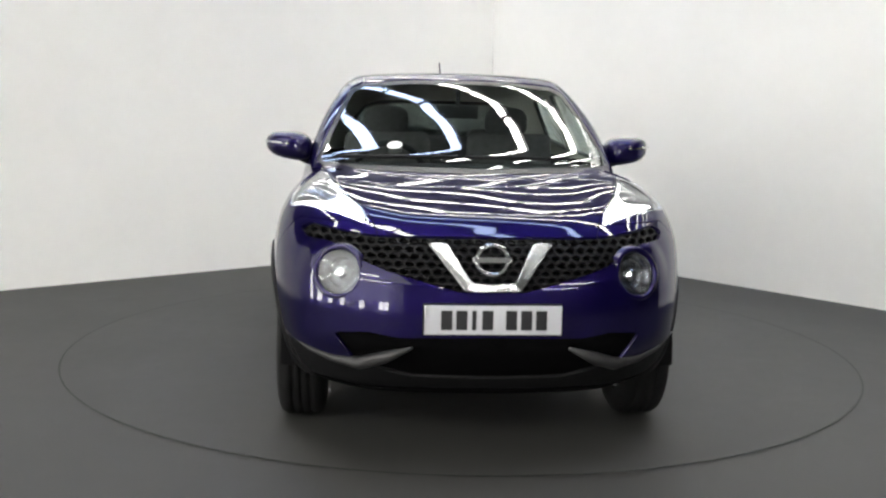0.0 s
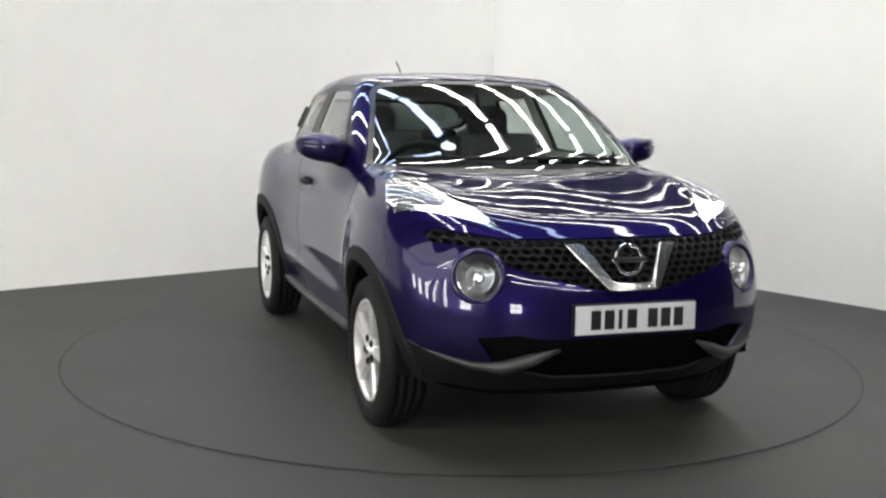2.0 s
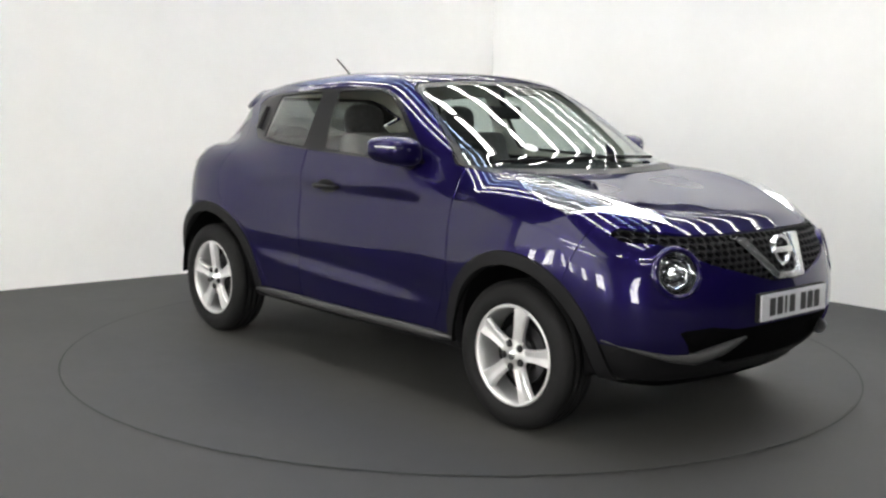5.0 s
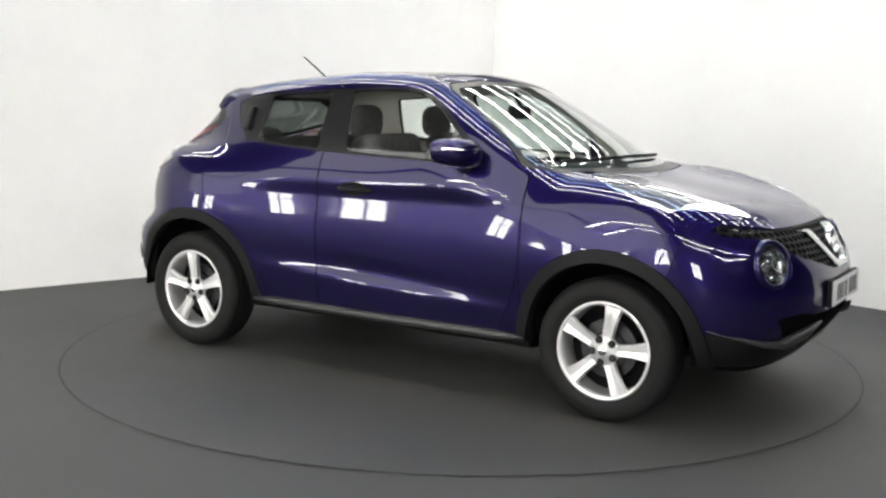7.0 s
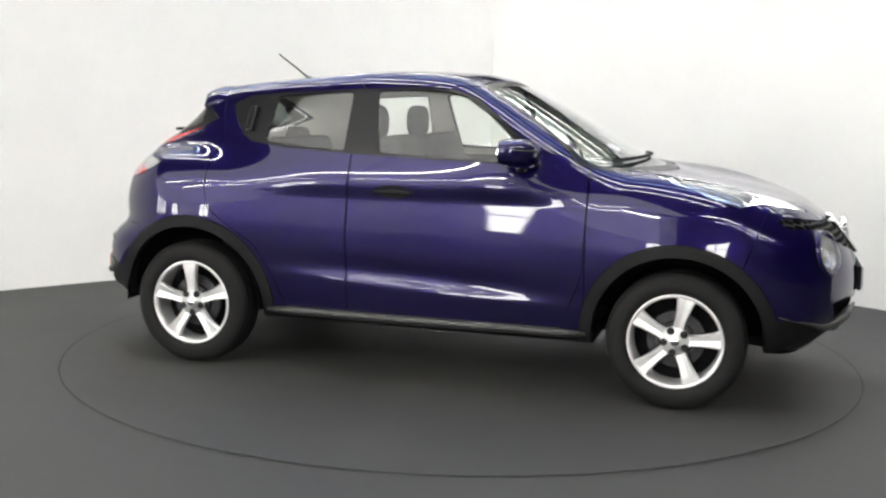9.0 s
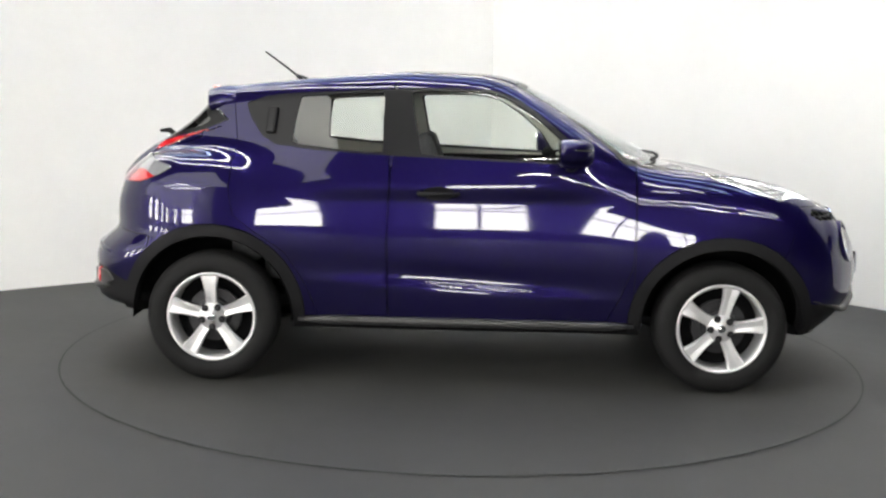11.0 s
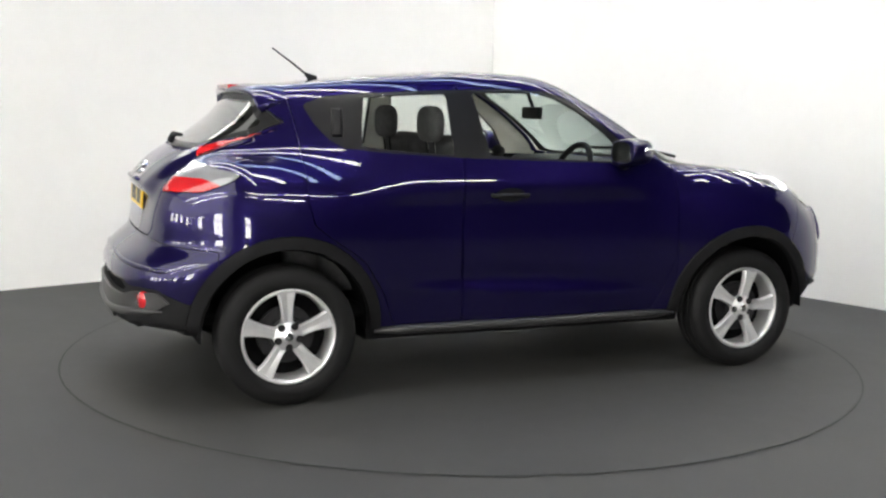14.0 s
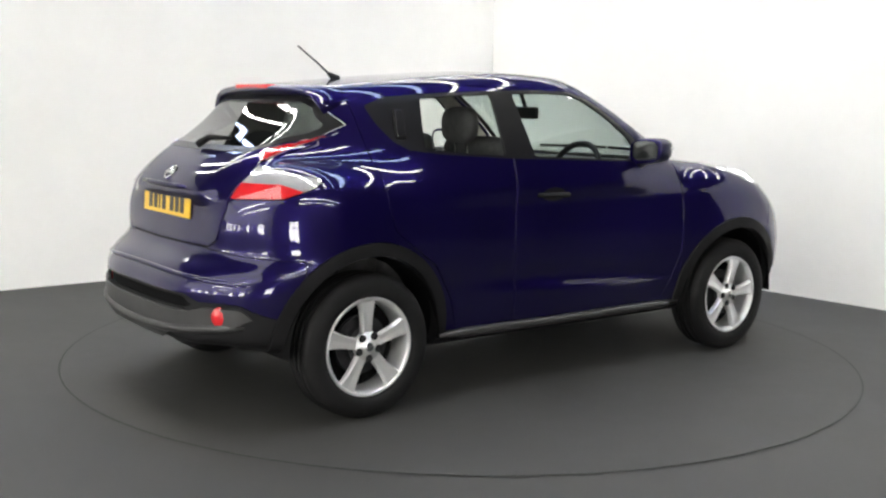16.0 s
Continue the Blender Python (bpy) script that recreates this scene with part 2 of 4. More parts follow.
def build_fill_lamps():
    # fill light: unseen tubes added behind the camera for the car and walls
    for y in (-8.6, -11.6):
        for x in (-12.0, -7.0, 2.0, 7.0):
            root = new("batten_lamp")
            root.location = (x, y, 6.0)
            part("tube", box((4.4, 0.10, 0.04), (0, 0, -0.03), 0.01), FILL_TUBE, root)
            part("housing", box((4.5, 0.16, 0.06), (0, 0, 0.03), 0.01), BAR_DARK, root)
            part("rod", box((0.02, 0.02, 1.55), (0, 0, 0.82)), BAR_DARK, root)
            tagged(root, "unseen fill tube added behind the camera to light the bay", "lamp", "tube lamps of the hall")


build_fill_lamps()
build_room()
build_rooflights()
build_turntable()

# ---------------------------------------------------------------- the car's surface
HUB_X, HUB_Z = 1.265, 0.326


def curve(pairs, soft=0.05):
    """A smooth function through a few (at, value) pairs."""
    xs, ys = np.array(pairs, float).T
    grid = np.linspace(xs[0] - 0.3, xs[-1] + 0.3, 1200)
    v = np.interp(grid, xs, ys)
    step = grid[1] - grid[0]
    n = int(3 * soft / step) + 1
    k = np.exp(-0.5 * (np.arange(-n, n + 1) * step / soft) ** 2)
    v = np.convolve(np.pad(v, n, mode="edge"), k / k.sum(), mode="valid")
    return lambda q: np.interp(q, grid, v)


def bell(q, mid, wide):
    return np.exp(-((q - mid) / wide) ** 2)


def smax(a, b, k):
    h = np.clip(0.5 + 0.5 * (a - b) / k, 0, 1)
    return b + (a - b) * h + k * h * (1 - h)


def smin(a, b, k):
    return -smax(-a, -b, k)


BODY_TOP = curve([(-2.2, 0.80), (-2.02, 0.93), (-1.93, 1.02), (-1.80, 1.10), (-1.60, 1.15), (-1.25, 1.165), (-0.9, 1.155), (-0.4, 1.13), (0.5, 1.11), (1.05, 1.102), (1.25, 1.068),
                  (1.5, 1.028), (1.7, 0.988), (1.85, 0.944), (1.97, 0.885), (2.1, 0.78)], 0.05)
BODY_SIDE = curve([(0.15, 0.745), (0.28, 0.79), (0.40, 0.812), (0.50, 0.826), (0.62, 0.835), (0.72, 0.8355), (0.80, 0.832), (0.88, 0.826), (0.96, 0.817), (1.04, 0.803), (1.12, 0.78), (1.2, 0.745), (1.3, 0.70)], 0.045)
NOSE = curve([(0.15, 1.75), (0.25, 1.89), (0.36, 2.02), (0.47, 2.09), (0.62, 2.09), (0.73, 2.065), (0.83, 2.02), (0.90, 1.96), (1.0, 1.86), (1.2, 1.7)], 0.025)
TAIL = curve([(0.15, 1.93), (0.25, 1.98), (0.33, 2.0), (0.45, 2.005), (0.60, 2.005), (0.67, 1.965), (0.735, 1.87), (0.90, 1.84), (1.0, 1.825), (1.1, 1.765), (1.2, 1.70)], 0.02)
CABIN_TOP = curve([(-1.7, 1.42), (-1.367, 1.462), (-1.05, 1.505), (-0.74, 1.539), (-0.27, 1.578), (0.0, 1.574), (0.18, 1.562), (0.303, 1.520), (0.465, 1.441), (0.66, 1.335), (1.05, 1.115), (1.4, 0.90)], 0.045)
CABIN_TAIL = curve([(0.9, 1.95), (1.09, 1.775), (1.185, 1.64), (1.30, 1.475), (1.40, 1.385), (1.48, 1.33), (1.6, 1.25)], 0.03)


def car_field(x, y, z):
    """Below 0 inside the car's skin, above 0 outside. x forward, z up."""
    a = np.sqrt(y * y + 1e-6)
    fw, rw = bell(x, HUB_X, 0.43), bell(x, -HUB_X - 0.02, 0.45)
    side = BODY_SIDE(z) - 0.024 + 0.081 * fw * bell(z, 0.69, 0.40) + 0.068 * rw * bell(z, 0.80, 0.44)
    side = side - 0.02 * np.clip(x - 1.5, 0, 1) ** 1.0 - 0.03 * np.clip(-1.5 - x, 0, 1)
    crease = 0.50 - 0.05 * x
    side = side + 0.020 * bell(x, 0, 0.62) / (1 + np.exp(np.clip((z - crease) / 0.011, -30, 30))) - 0.010 * bell(z, crease + 0.05, 0.05) * bell(x, 0, 0.62)
    top = BODY_TOP(x) - 0.05 * a ** 2 + 0.041 * bell(a, 0.70, 0.20) * bell(x, 1.38, 0.38) + 0.004 * bell(a, 0.42, 0.13) * bell(x, 1.5, 0.4)
    f_side, f_top = (a - side) * 0.95, (z - top) * 0.95
    f_nose = x - (NOSE(z) - 0.31 * (a / 0.8) ** 2.85)
    f_tail = -x - (TAIL(z) + 0.045 * bell(a, 0.62, 0.2) * bell(z, 0.88, 0.16) - 0.26 * (a / 0.8) ** 3.4)
    body = smax(f_side, f_top, 0.18 - 0.05 * fw - 0.03 * rw)
    body = smax(body, f_nose, 0.12)
    body = smax(body, f_tail, 0.12)
    low = 0.265 - 0.03 * np.clip((x - 1.4) / 0.4, 0, 1) + 0.085 * np.clip((-x - 1.5) / 0.4, 0, 1) + 0.055 * np.clip((a - 0.5) / 0.35, 0, 1) * (np.abs(x) > 1.3)
    body = smax(body, low - z, 0.05)
    # round lamp mounds in the bumper
    lamp = np.sqrt(((x - 1.79) * 1.3) ** 2 + (a - 0.589) ** 2 + (z - 0.75) ** 2) - 0.114
    body = smin(body, lamp, 0.06)
    # the cabin
    wide = 0.79 - 0.47 * (0.06 * np.log1p(np.exp(np.clip((z - 1.10) / 0.06, -30, 30))) - 0.01) + 0.022 * bell(x, 0.45, 0.35) - 0.11 * (np.clip(x - 0.25, 0, 2) / 0.8) ** 2 - 0.20 * (np.clip(-0.55 - x, 0, 2) / 0.9) ** 2
    roof = CABIN_TOP(x + 0.21 * a ** 2) - 0.075 * a ** 2
    cab = smax((a - wide) * 0.9, (z - roof) * 0.88, 0.085)
    cab = smax(cab, (-(x - 0.16 * a ** 2) - CABIN_TAIL(z)) * 0.8, 0.06)
    cab = smax(cab, 0.98 - z, 0.05)
    return smin(body, cab, 0.08)


def skin(step=0.021):
    """The closed skin as points, normals and triangles."""
    lo, hi = np.array([-2.15, -0.98, 0.12]), np.array([2.19, 0.98, 1.64])
    n = np.ceil((hi - lo) / step).astype(int) + 1
    ax = [lo[i] + step * np.arange(n[i]) for i in range(3)]
    f = car_field(ax[0][:, None, None], ax[1][None, :, None], ax[2][None, None, :])
    s = f < 0
    count = np.zeros(n - 1, int)
    for i in (0, 1):
        for j in (0, 1):
            for k in (0, 1):
                count += s[i:n[0] - 1 + i, j:n[1] - 1 + j, k:n[2] - 1 + k]
    cell = (count > 0) & (count < 8)
    ids = -np.ones(n - 1, int)
    idx = np.argwhere(cell)
    ids[cell] = np.arange(len(idx))
    v = lo + (idx + 0.5) * step
    quads = []
    for d in range(3):
        e, w = (d + 1) % 3, (d + 2) % 3
        a_, b_ = [slice(None)] * 3, [slice(None)] * 3
        a_[d], b_[d] = slice(0, n[d] - 1), slice(1, n[d])
        for flip in (False, True):
            hit = (s[tuple(a_)] & ~s[tuple(b_)]) if not flip else (~s[tuple(a_)] & s[tuple(b_)])
            p = np.argwhere(hit)
            p = p[(p[:, e] > 0) & (p[:, w] > 0) & (p[:, e] < n[e] - 1) & (p[:, w] < n[w] - 1)]
            c = []
            for de, dw in ((-1, -1), (0, -1), (0, 0), (-1, 0)):
                q = p.copy()
                q[:, e] += de
                q[:, w] += dw
                c.append(ids[q[:, 0], q[:, 1], q[:, 2]])
            c = np.stack(c, 1)
            quads.append(c[:, ::-1] if flip else c)
    q = np.concatenate(quads)
    for _ in range(2):          # even out, then settle on the surface
        acc, cnt = np.zeros_like(v), np.zeros(len(v))
        for k in range(4):
            np.add.at(acc, q[:, k], v[q[:, (k + 1) % 4]] + v[q[:, k - 1]])
            np.add.at(cnt, q[:, k], 2)
        v = settle(0.5 * v + 0.5 * acc / cnt[:, None])
    tri = np.concatenate([q[:, [0, 1, 2]], q[:, [0, 2, 3]]])
    return v, tri


def slope(v, e=0.002):
    g = np.stack([car_field(*(v + d).T) - car_field(*(v - d).T) for d in np.eye(3) * e], 1) / (2 * e)
    return g


def settle(v):
    for _ in range(4):
        g = slope(v)
        f = car_field(*v.T)
        v = v - g * (f / np.maximum((g * g).sum(1), 0.05))[:, None] * 0.9
    return v


def outline(points, u, v, soft=0.0):
    """Signed distance from a flat outline, below 0 inside."""
    p = np.array(points, float)
    d = np.full(u.shape, 1e9)
    inside = np.zeros(u.shape, bool)
    for a, b in zip(p, np.roll(p, -1, 0)):
        e = b - a
        t = np.clip(((u - a[0]) * e[0] + (v - a[1]) * e[1]) / (e @ e), 0, 1)
        d = np.minimum(d, np.hypot(u - a[0] - t * e[0], v - a[1] - t * e[1]))
        c = (a[1] > v) != (b[1] > v)
        xx = a[0] + (v - a[1]) / (b[1] - a[1] if b[1] != a[1] else 1e-9) * e[0]
        inside ^= c & (u < xx)
    return np.where(inside, -d, d) - soft


def clip(mesh, g):
    """The side of a mesh where g is below 0, cut along g = 0."""
    v, n, t = mesh
    if len(t) == 0:
        return mesh
    s = g < 0
    k = s[t].sum(1)
    keep = [t[k == 3]]
    mixed = t[(k == 1) | (k == 2)]
    km = k[(k == 1) | (k == 2)]
    lone = np.where((km == 1)[:, None], s[mixed], ~s[mixed]).argmax(1)
    r = np.arange(len(mixed))
    a, b, c = mixed[r, lone], mixed[r, (lone + 1) % 3], mixed[r, (lone + 2) % 3]
    pairs = np.sort(np.concatenate([np.stack([a, b], 1), np.stack([a, c], 1)]), 1)
    uniq, inv = np.unique(pairs, axis=0, return_inverse=True)
    inv = inv.reshape(-1)
    w = (g[uniq[:, 0]] / (g[uniq[:, 0]] - g[uniq[:, 1]]))[:, None]
    nv = v[uniq[:, 0]] * (1 - w) + v[uniq[:, 1]] * w
    nn = n[uniq[:, 0]] * (1 - w) + n[uniq[:, 1]] * w
    pab, pac = inv[:len(a)] + len(v), inv[len(a):] + len(v)
    one = km == 1
    keep.append(np.stack([a, pab, pac], 1)[one])
    two = ~one
    keep.append(np.stack([pab, b, c], 1)[two])
    keep.append(np.stack([pab, c, pac], 1)[two])
    t2 = np.concatenate(keep)
    v2, n2 = np.concatenate([v, nv]), np.concatenate([n, nn])
    used, inv2 = np.unique(t2, return_inverse=True)
    return v2[used], n2[used], inv2.reshape(-1, 3)


def finer(mesh):
    """Each triangle in four."""
    v, n, t = mesh
    e = np.sort(np.concatenate([t[:, [0, 1]], t[:, [1, 2]], t[:, [2, 0]]]), 1)
    u, inv = np.unique(e, axis=0, return_inverse=True)
    m = inv.reshape(3, -1) + len(v)
    v2 = np.concatenate([v, (v[u[:, 0]] + v[u[:, 1]]) / 2])
    n2 = np.concatenate([n, n[u[:, 0]] + n[u[:, 1]]])
    t2 = np.concatenate([np.stack(q, 1) for q in ((t[:, 0], m[0], m[2]), (m[0], t[:, 1], m[1]), (m[2], m[1], t[:, 2]), (m[0], m[1], m[2]))])
    return v2, n2 / np.linalg.norm(n2, axis=1)[:, None], t2


def largest(mesh):
    """The largest connected piece of a mesh."""
    v, n, t = mesh
    lab = np.arange(len(v))
    while True:
        low = lab[t].min(1)
        nxt = lab.copy()
        for k in range(3):
            np.minimum.at(nxt, t[:, k], low)
        if (nxt == lab).all():
            break
        lab = nxt
    best = np.bincount(lab).argmax()
    t = t[lab[t[:, 0]] == best]
    used, inv = np.unique(t, return_inverse=True)
    return v[used], n[used], inv.reshape(-1, 3)


def panel(name, mesh, mat, parent, label="", lift=0.0, thick=0.014):
    """A pressed panel: the skin's piece with a turned-in edge."""
    v, n, t = mesh
    n = n / np.maximum(np.linalg.norm(n, axis=1), 1e-6)[:, None]
    v = v + n * lift
    e = np.concatenate([t[:, [0, 1]], t[:, [1, 2]], t[:, [2, 0]]])
    key = np.sort(e, 1)
    _, first, cnt = np.unique(key, axis=0, return_index=True, return_counts=True)
    rim = e[first[cnt == 1]]
    tris, normals, verts = [t], [n], [v]
    if thick and len(rim):
        a, b = rim[:, 0], rim[:, 1]
        out = np.cross(v[b] - v[a], (n[a] + n[b]) / 2)
        out = out / np.maximum(np.linalg.norm(out, axis=1), 1e-9)[:, None]
        o = len(v)
        m = len(rim)
        verts += [v[a], v[b], v[a] - n[a] * thick, v[b] - n[b] * thick]
        normals += [0.75 * out + 0.5 * n[a], 0.75 * out + 0.5 * n[b], out, out]
        i = np.arange(m) + o
        tris += [np.stack([i, i + 2 * m, i + m], 1), np.stack([i + m, i + 2 * m, i + 3 * m], 1)]
    vv, nn, tt = np.concatenate(verts), np.concatenate(normals), np.concatenate(tris)
    nn = nn / np.maximum(np.linalg.norm(nn, axis=1), 1e-6)[:, None]
    me = bpy.data.meshes.new(name)
    me.from_pydata(vv.tolist(), [], tt.tolist())
    me.polygons.foreach_set("use_smooth", np.ones(len(tt), bool))
    me.update()
    me.normals_split_custom_set_from_vertices(nn.tolist())
    me.materials.append(mat)
    ob = new(name, me)
    ob.parent = parent
    if label:
        tagged(ob, label)
    return ob


# outlines on the car, seen from the side (x, z), from the front (y, z) or from above (x, y)
SIDE_LIGHT = [(0.60, 1.112), (0.50, 1.235), (0.36, 1.35), (0.24, 1.435), (0.12, 1.475), (-0.1, 1.482), (-0.45, 1.468), (-0.85, 1.445), (-1.03, 1.428), (-1.14, 1.385), (-1.10, 1.30), (-1.04, 1.225),
              (-0.97, 1.185), (-0.80, 1.165), (-0.43, 1.143), (0.0, 1.128)]
FRONT_PANE = [(0.50, 1.135), (0.43, 1.24), (0.30, 1.35), (0.18, 1.425), (0.08, 1.452), (-0.10, 1.455), (-0.275, 1.448), (-0.25, 1.30), (-0.225, 1.165), (0.1, 1.150)]
REAR_PANE = [(-0.44, 1.44), (-0.65, 1.43), (-0.84, 1.415), (-0.86, 1.30), (-0.87, 1.205), (-0.65, 1.182), (-0.44, 1.17)]
WINDSCREEN = [(-0.3, 1.08), (0.69, 1.095), (0.73, 1.12), (0.672, 1.26), (0.572, 1.47), (0.51, 1.505), (0.25, 1.527), (-0.3, 1.53)]
REAR_SCREEN = [(-0.3, 1.165), (0.42, 1.17), (0.56, 1.24), (0.585, 1.30), (0.50, 1.395), (0.40, 1.428), (-0.3, 1.435)]
TAIL_LAMP = [(-1.23, 1.275), (-1.50, 1.210), (-1.70, 1.152), (-1.88, 1.09), (-1.97, 1.00), (-1.80, 0.978), (-1.64, 0.985), (-1.53, 1.025), (-1.46, 1.066), (-1.57, 1.090), (-1.65, 1.124), (-1.46, 1.202)]
HEAD_LAMP = [(1.10, 0.685), (1.24, 0.765), (1.40, 0.805), (1.52, 0.80), (1.68, 0.66), (1.83, 0.465), (1.70, 0.50), (1.54, 0.575), (1.34, 0.63)]
BONNET = [(1.02, -0.3), (1.02, 0.62), (1.12, 0.665), (1.34, 0.622), (1.54, 0.567), (1.70, 0.492), (1.86, 0.44), (2.2, 0.40), (2.2, -0.3)]
GRILLE = [(-0.2, 0.886), (0.46, 0.886), (0.70, 0.916), (0.745, 0.892), (0.72, 0.865), (0.62, 0.86), (0.50, 0.80), (0.40, 0.765), (0.12, 0.695), (-0.2, 0.695)]
INTAKE = [(-0.2, 0.525), (0.36, 0.515), (0.47, 0.53), (0.60, 0.515), (0.56, 0.46), (0.52, 0.40), (0.30, 0.34), (-0.2, 0.33)]
BUMPER_SKID = [(-0.2, 0.345), (0.22, 0.35), (0.34, 0.455), (0.42, 0.45), (0.50, 0.385), (0.72, 0.44), (0.95, 0.475), (0.95, 0.1), (-0.2, 0.1)]
FRONT_DOOR = [(0.83, 1.3), (0.82, 0.62), (0.76, 0.45), (0.70, 0.34), (-0.385, 0.34), (-0.395, 0.75), (-0.365, 1.49), (0.83, 1.49)]
REAR_DOOR = [(-0.372, 1.49), (-0.402, 0.75), (-0.392, 0.34), (-0.74, 0.34), (-0.80, 0.50), (-0.90, 0.66), (-1.06, 0.77), (-1.15, 0.84), (-1.175, 0.95), (-1.17, 1.2), (-1.22, 1.49)]
TAILGATE = [(-0.2, 1.5), (0.60, 1.5), (0.62, 1.27), (0.52, 1.14), (0.535, 0.93), (0.50, 0.80), (0.44, 0.765), (-0.2, 0.76)]
REAR_SKID = [(-0.2, 0.575), (0.46, 0.572), (0.54, 0.545), (0.62, 0.548), (0.71, 0.545), (0.79, 0.49), (0.95, 0.44), (0.95, 0.1), (-0.2, 0.1)]


def both(name, mesh, mat, car, label="", lift=0.0, thick=0.014):
    """A pair of panels, one a side; gives (side, panel) pairs."""
    made = []
    for sign in (-1, 1):
        m = clip(mesh, -sign * mesh[0][:, 1])
        if len(m[2]):
            made.append((sign, panel(name, m, mat, car, label, lift, thick)))
    return made


def build_skin(car):
    v, t = skin()
    g = slope(v)
    n = g / np.linalg.norm(g, axis=1)[:, None]
    rest = [(v, n, t)]
    gap = 0.0019

    def take(region, open_gap=gap):
        m = rest[0]
        d = region(m[0][:, 0], np.abs(m[0][:, 1]), m[0][:, 2], m[1])
        piece = clip(m, d + open_gap)
        rest[0] = clip(m, -d + open_gap)
        return piece

    # wheel openings, and the floor pan
    def arch(x, a, z, r):
        d = np.minimum(np.hypot(x - HUB_X, z - HUB_Z), np.hypot(x + HUB_X, z - HUB_Z - 0.01)) - r
        return np.where(a > 0.42, d, np.maximum(d, 0.42 - a))
    take(lambda x, a, z, n: arch(x, a, z, 0.400), 0.0)
    under = take(lambda x, a, z, n: np.maximum((n[:, 2] + 0.8) * 0.2, z - 0.3), 0.0)
    panel("floor_pan", under, DARK_INSIDE, car, "dark underside", 0, 0)
    # inner shell behind the gaps
    m = rest[0]
    x, a, z = m[0][:, 0], np.abs(m[0][:, 1]), m[0][:, 2]
    hole = np.minimum(np.where(a > 0.4, np.minimum(outline(FRONT_PANE, x, z, 0.012), outline(REAR_PANE, x, z, 0.012)), 1), np.where(x > 0, outline(WINDSCREEN, a, z), 1))
    hole = np.minimum(hole, np.where(x < -1.1, outline(REAR_SCREEN, a, z), 1))
    shell = clip(m, -hole + 0.012)
    xs, as_, zs = shell[0][:, 0], np.abs(shell[0][:, 1]), shell[0][:, 2]
    shell = clip(shell, -np.where(xs > 1.1, np.minimum(np.minimum(outline(GRILLE, as_, zs), outline(INTAKE, as_, zs)), 0.5), 1))
    xs, as_, zs = shell[0][:, 0], np.abs(shell[0][:, 1]), shell[0][:, 2]
    shell = clip(shell, -np.where(xs > 1.1, np.minimum(outline(HEAD_LAMP, xs, as_), np.hypot(as_ - 0.589, zs - 0.75) - 0.10), 1))
    high = np.maximum(1.10 - shell[0][:, 2], np.maximum(shell[0][:, 0] - 0.75, -1.60 - shell[0][:, 0]))
    panel("headlining", clip(shell, high), PALE_LINING, car, "pale grey cabin lining", -0.024, 0)
    panel("inner_shell", clip(shell, -high), DARK_INSIDE, car, "dark inner shell", -0.024, 0)
    # lamps and glass first, then the panels round them
    head = take(lambda x, a, z, n: np.maximum(np.where(x > 1.1, outline(HEAD_LAMP, x, a), 1), 0.86 - z))
    round_lamp = take(lambda x, a, z, n: np.where(x > 1.5, np.hypot(a - 0.589, z - 0.75) - 0.088, 1))
    tail = take(lambda x, a, z, n: np.maximum(np.where(x < -1.2, outline(TAIL_LAMP, x, z), 1), 0.54 - a - 0.9 * np.clip(z - 1.10, 0, 1)))
    screen = take(lambda x, a, z, n: np.where((x > 0.1) & (n[:, 2] < 0.985), outline(WINDSCREEN, a, z), 1))
    back = take(lambda x, a, z, n: np.where(x < -1.15, outline(REAR_SCREEN, a, z), 1))
    light = take(lambda x, a, z, n: np.where((np.abs(n[:, 1]) > 0.3) & (a > 0.4), outline(SIDE_LIGHT, x, z), 1), 0.0)
    trims = take(lambda x, a, z, n: arch(x, a, z, 0.458))
    sill = take(lambda x, a, z, n: np.maximum(np.maximum(z - 0.335, np.abs(x) - 0.86), 0.4 - a))
    grille = take(lambda x, a, z, n: np.where(x > 1.5, outline(GRILLE, a, z), 1))
    bonnet = take(lambda x, a, z, n: np.maximum(np.where(x > 0.8, outline(BONNET, x, a), 1), 0.88 - z))
    cowl = take(lambda x, a, z, n: np.maximum(np.maximum(0.93 - x, x - 1.1), np.maximum(a - 0.60, 1.0 - z)), 0)
    intake = take(lambda x, a, z, n: np.where(x > 1.5, outline(INTAKE, a, z), 1))
    skid = take(lambda x, a, z, n: np.where(x > 1.4, outline(BUMPER_SKID, a, z), 1))
    rear_skid = take(lambda x, a, z, n: np.where(x < -1.45, outline(REAR_SKID, a, z), 1))
    front_door = take(lambda x, a, z, n: np.where((np.abs(n[:, 1]) > 0.3) & (a > 0.45), outline(FRONT_DOOR, x, z), 1))
    rear_door = take(lambda x, a, z, n: np.where((np.abs(n[:, 1]) > 0.3) & (a > 0.45), outline(REAR_DOOR, x, z), 1))
    tailgate = take(lambda x, a, z, n: np.maximum(np.where(x < -1.36, outline(TAILGATE, a, z), 1), x + 1.37), 0.0042)
    front_bumper = take(lambda x, a, z, n: np.maximum(1.52 - x + 0.35 * (z - 0.6), z - 0.93))
    rear_bumper = take(lambda x, a, z, n: np.maximum(x + 1.60 - 0.2 * (z - 0.6), z - 0.76 + 0.08 * (a - 0.4)))
    wings = take(lambda x, a, z, n: np.maximum(0.83 - x, z - 1.25))
    # what is left: the roof with its pillars and the rear quarters
    roof = take(lambda x, a, z, n: np.maximum(1.40 - z - 0.09 * np.clip(x, 0, 1), a - 0.50), 0.002)
    if len(cowl[2]):
        panel("cowl", largest(cowl), BLACK_PLASTIC, car, "black plastic cowl below the windscreen")
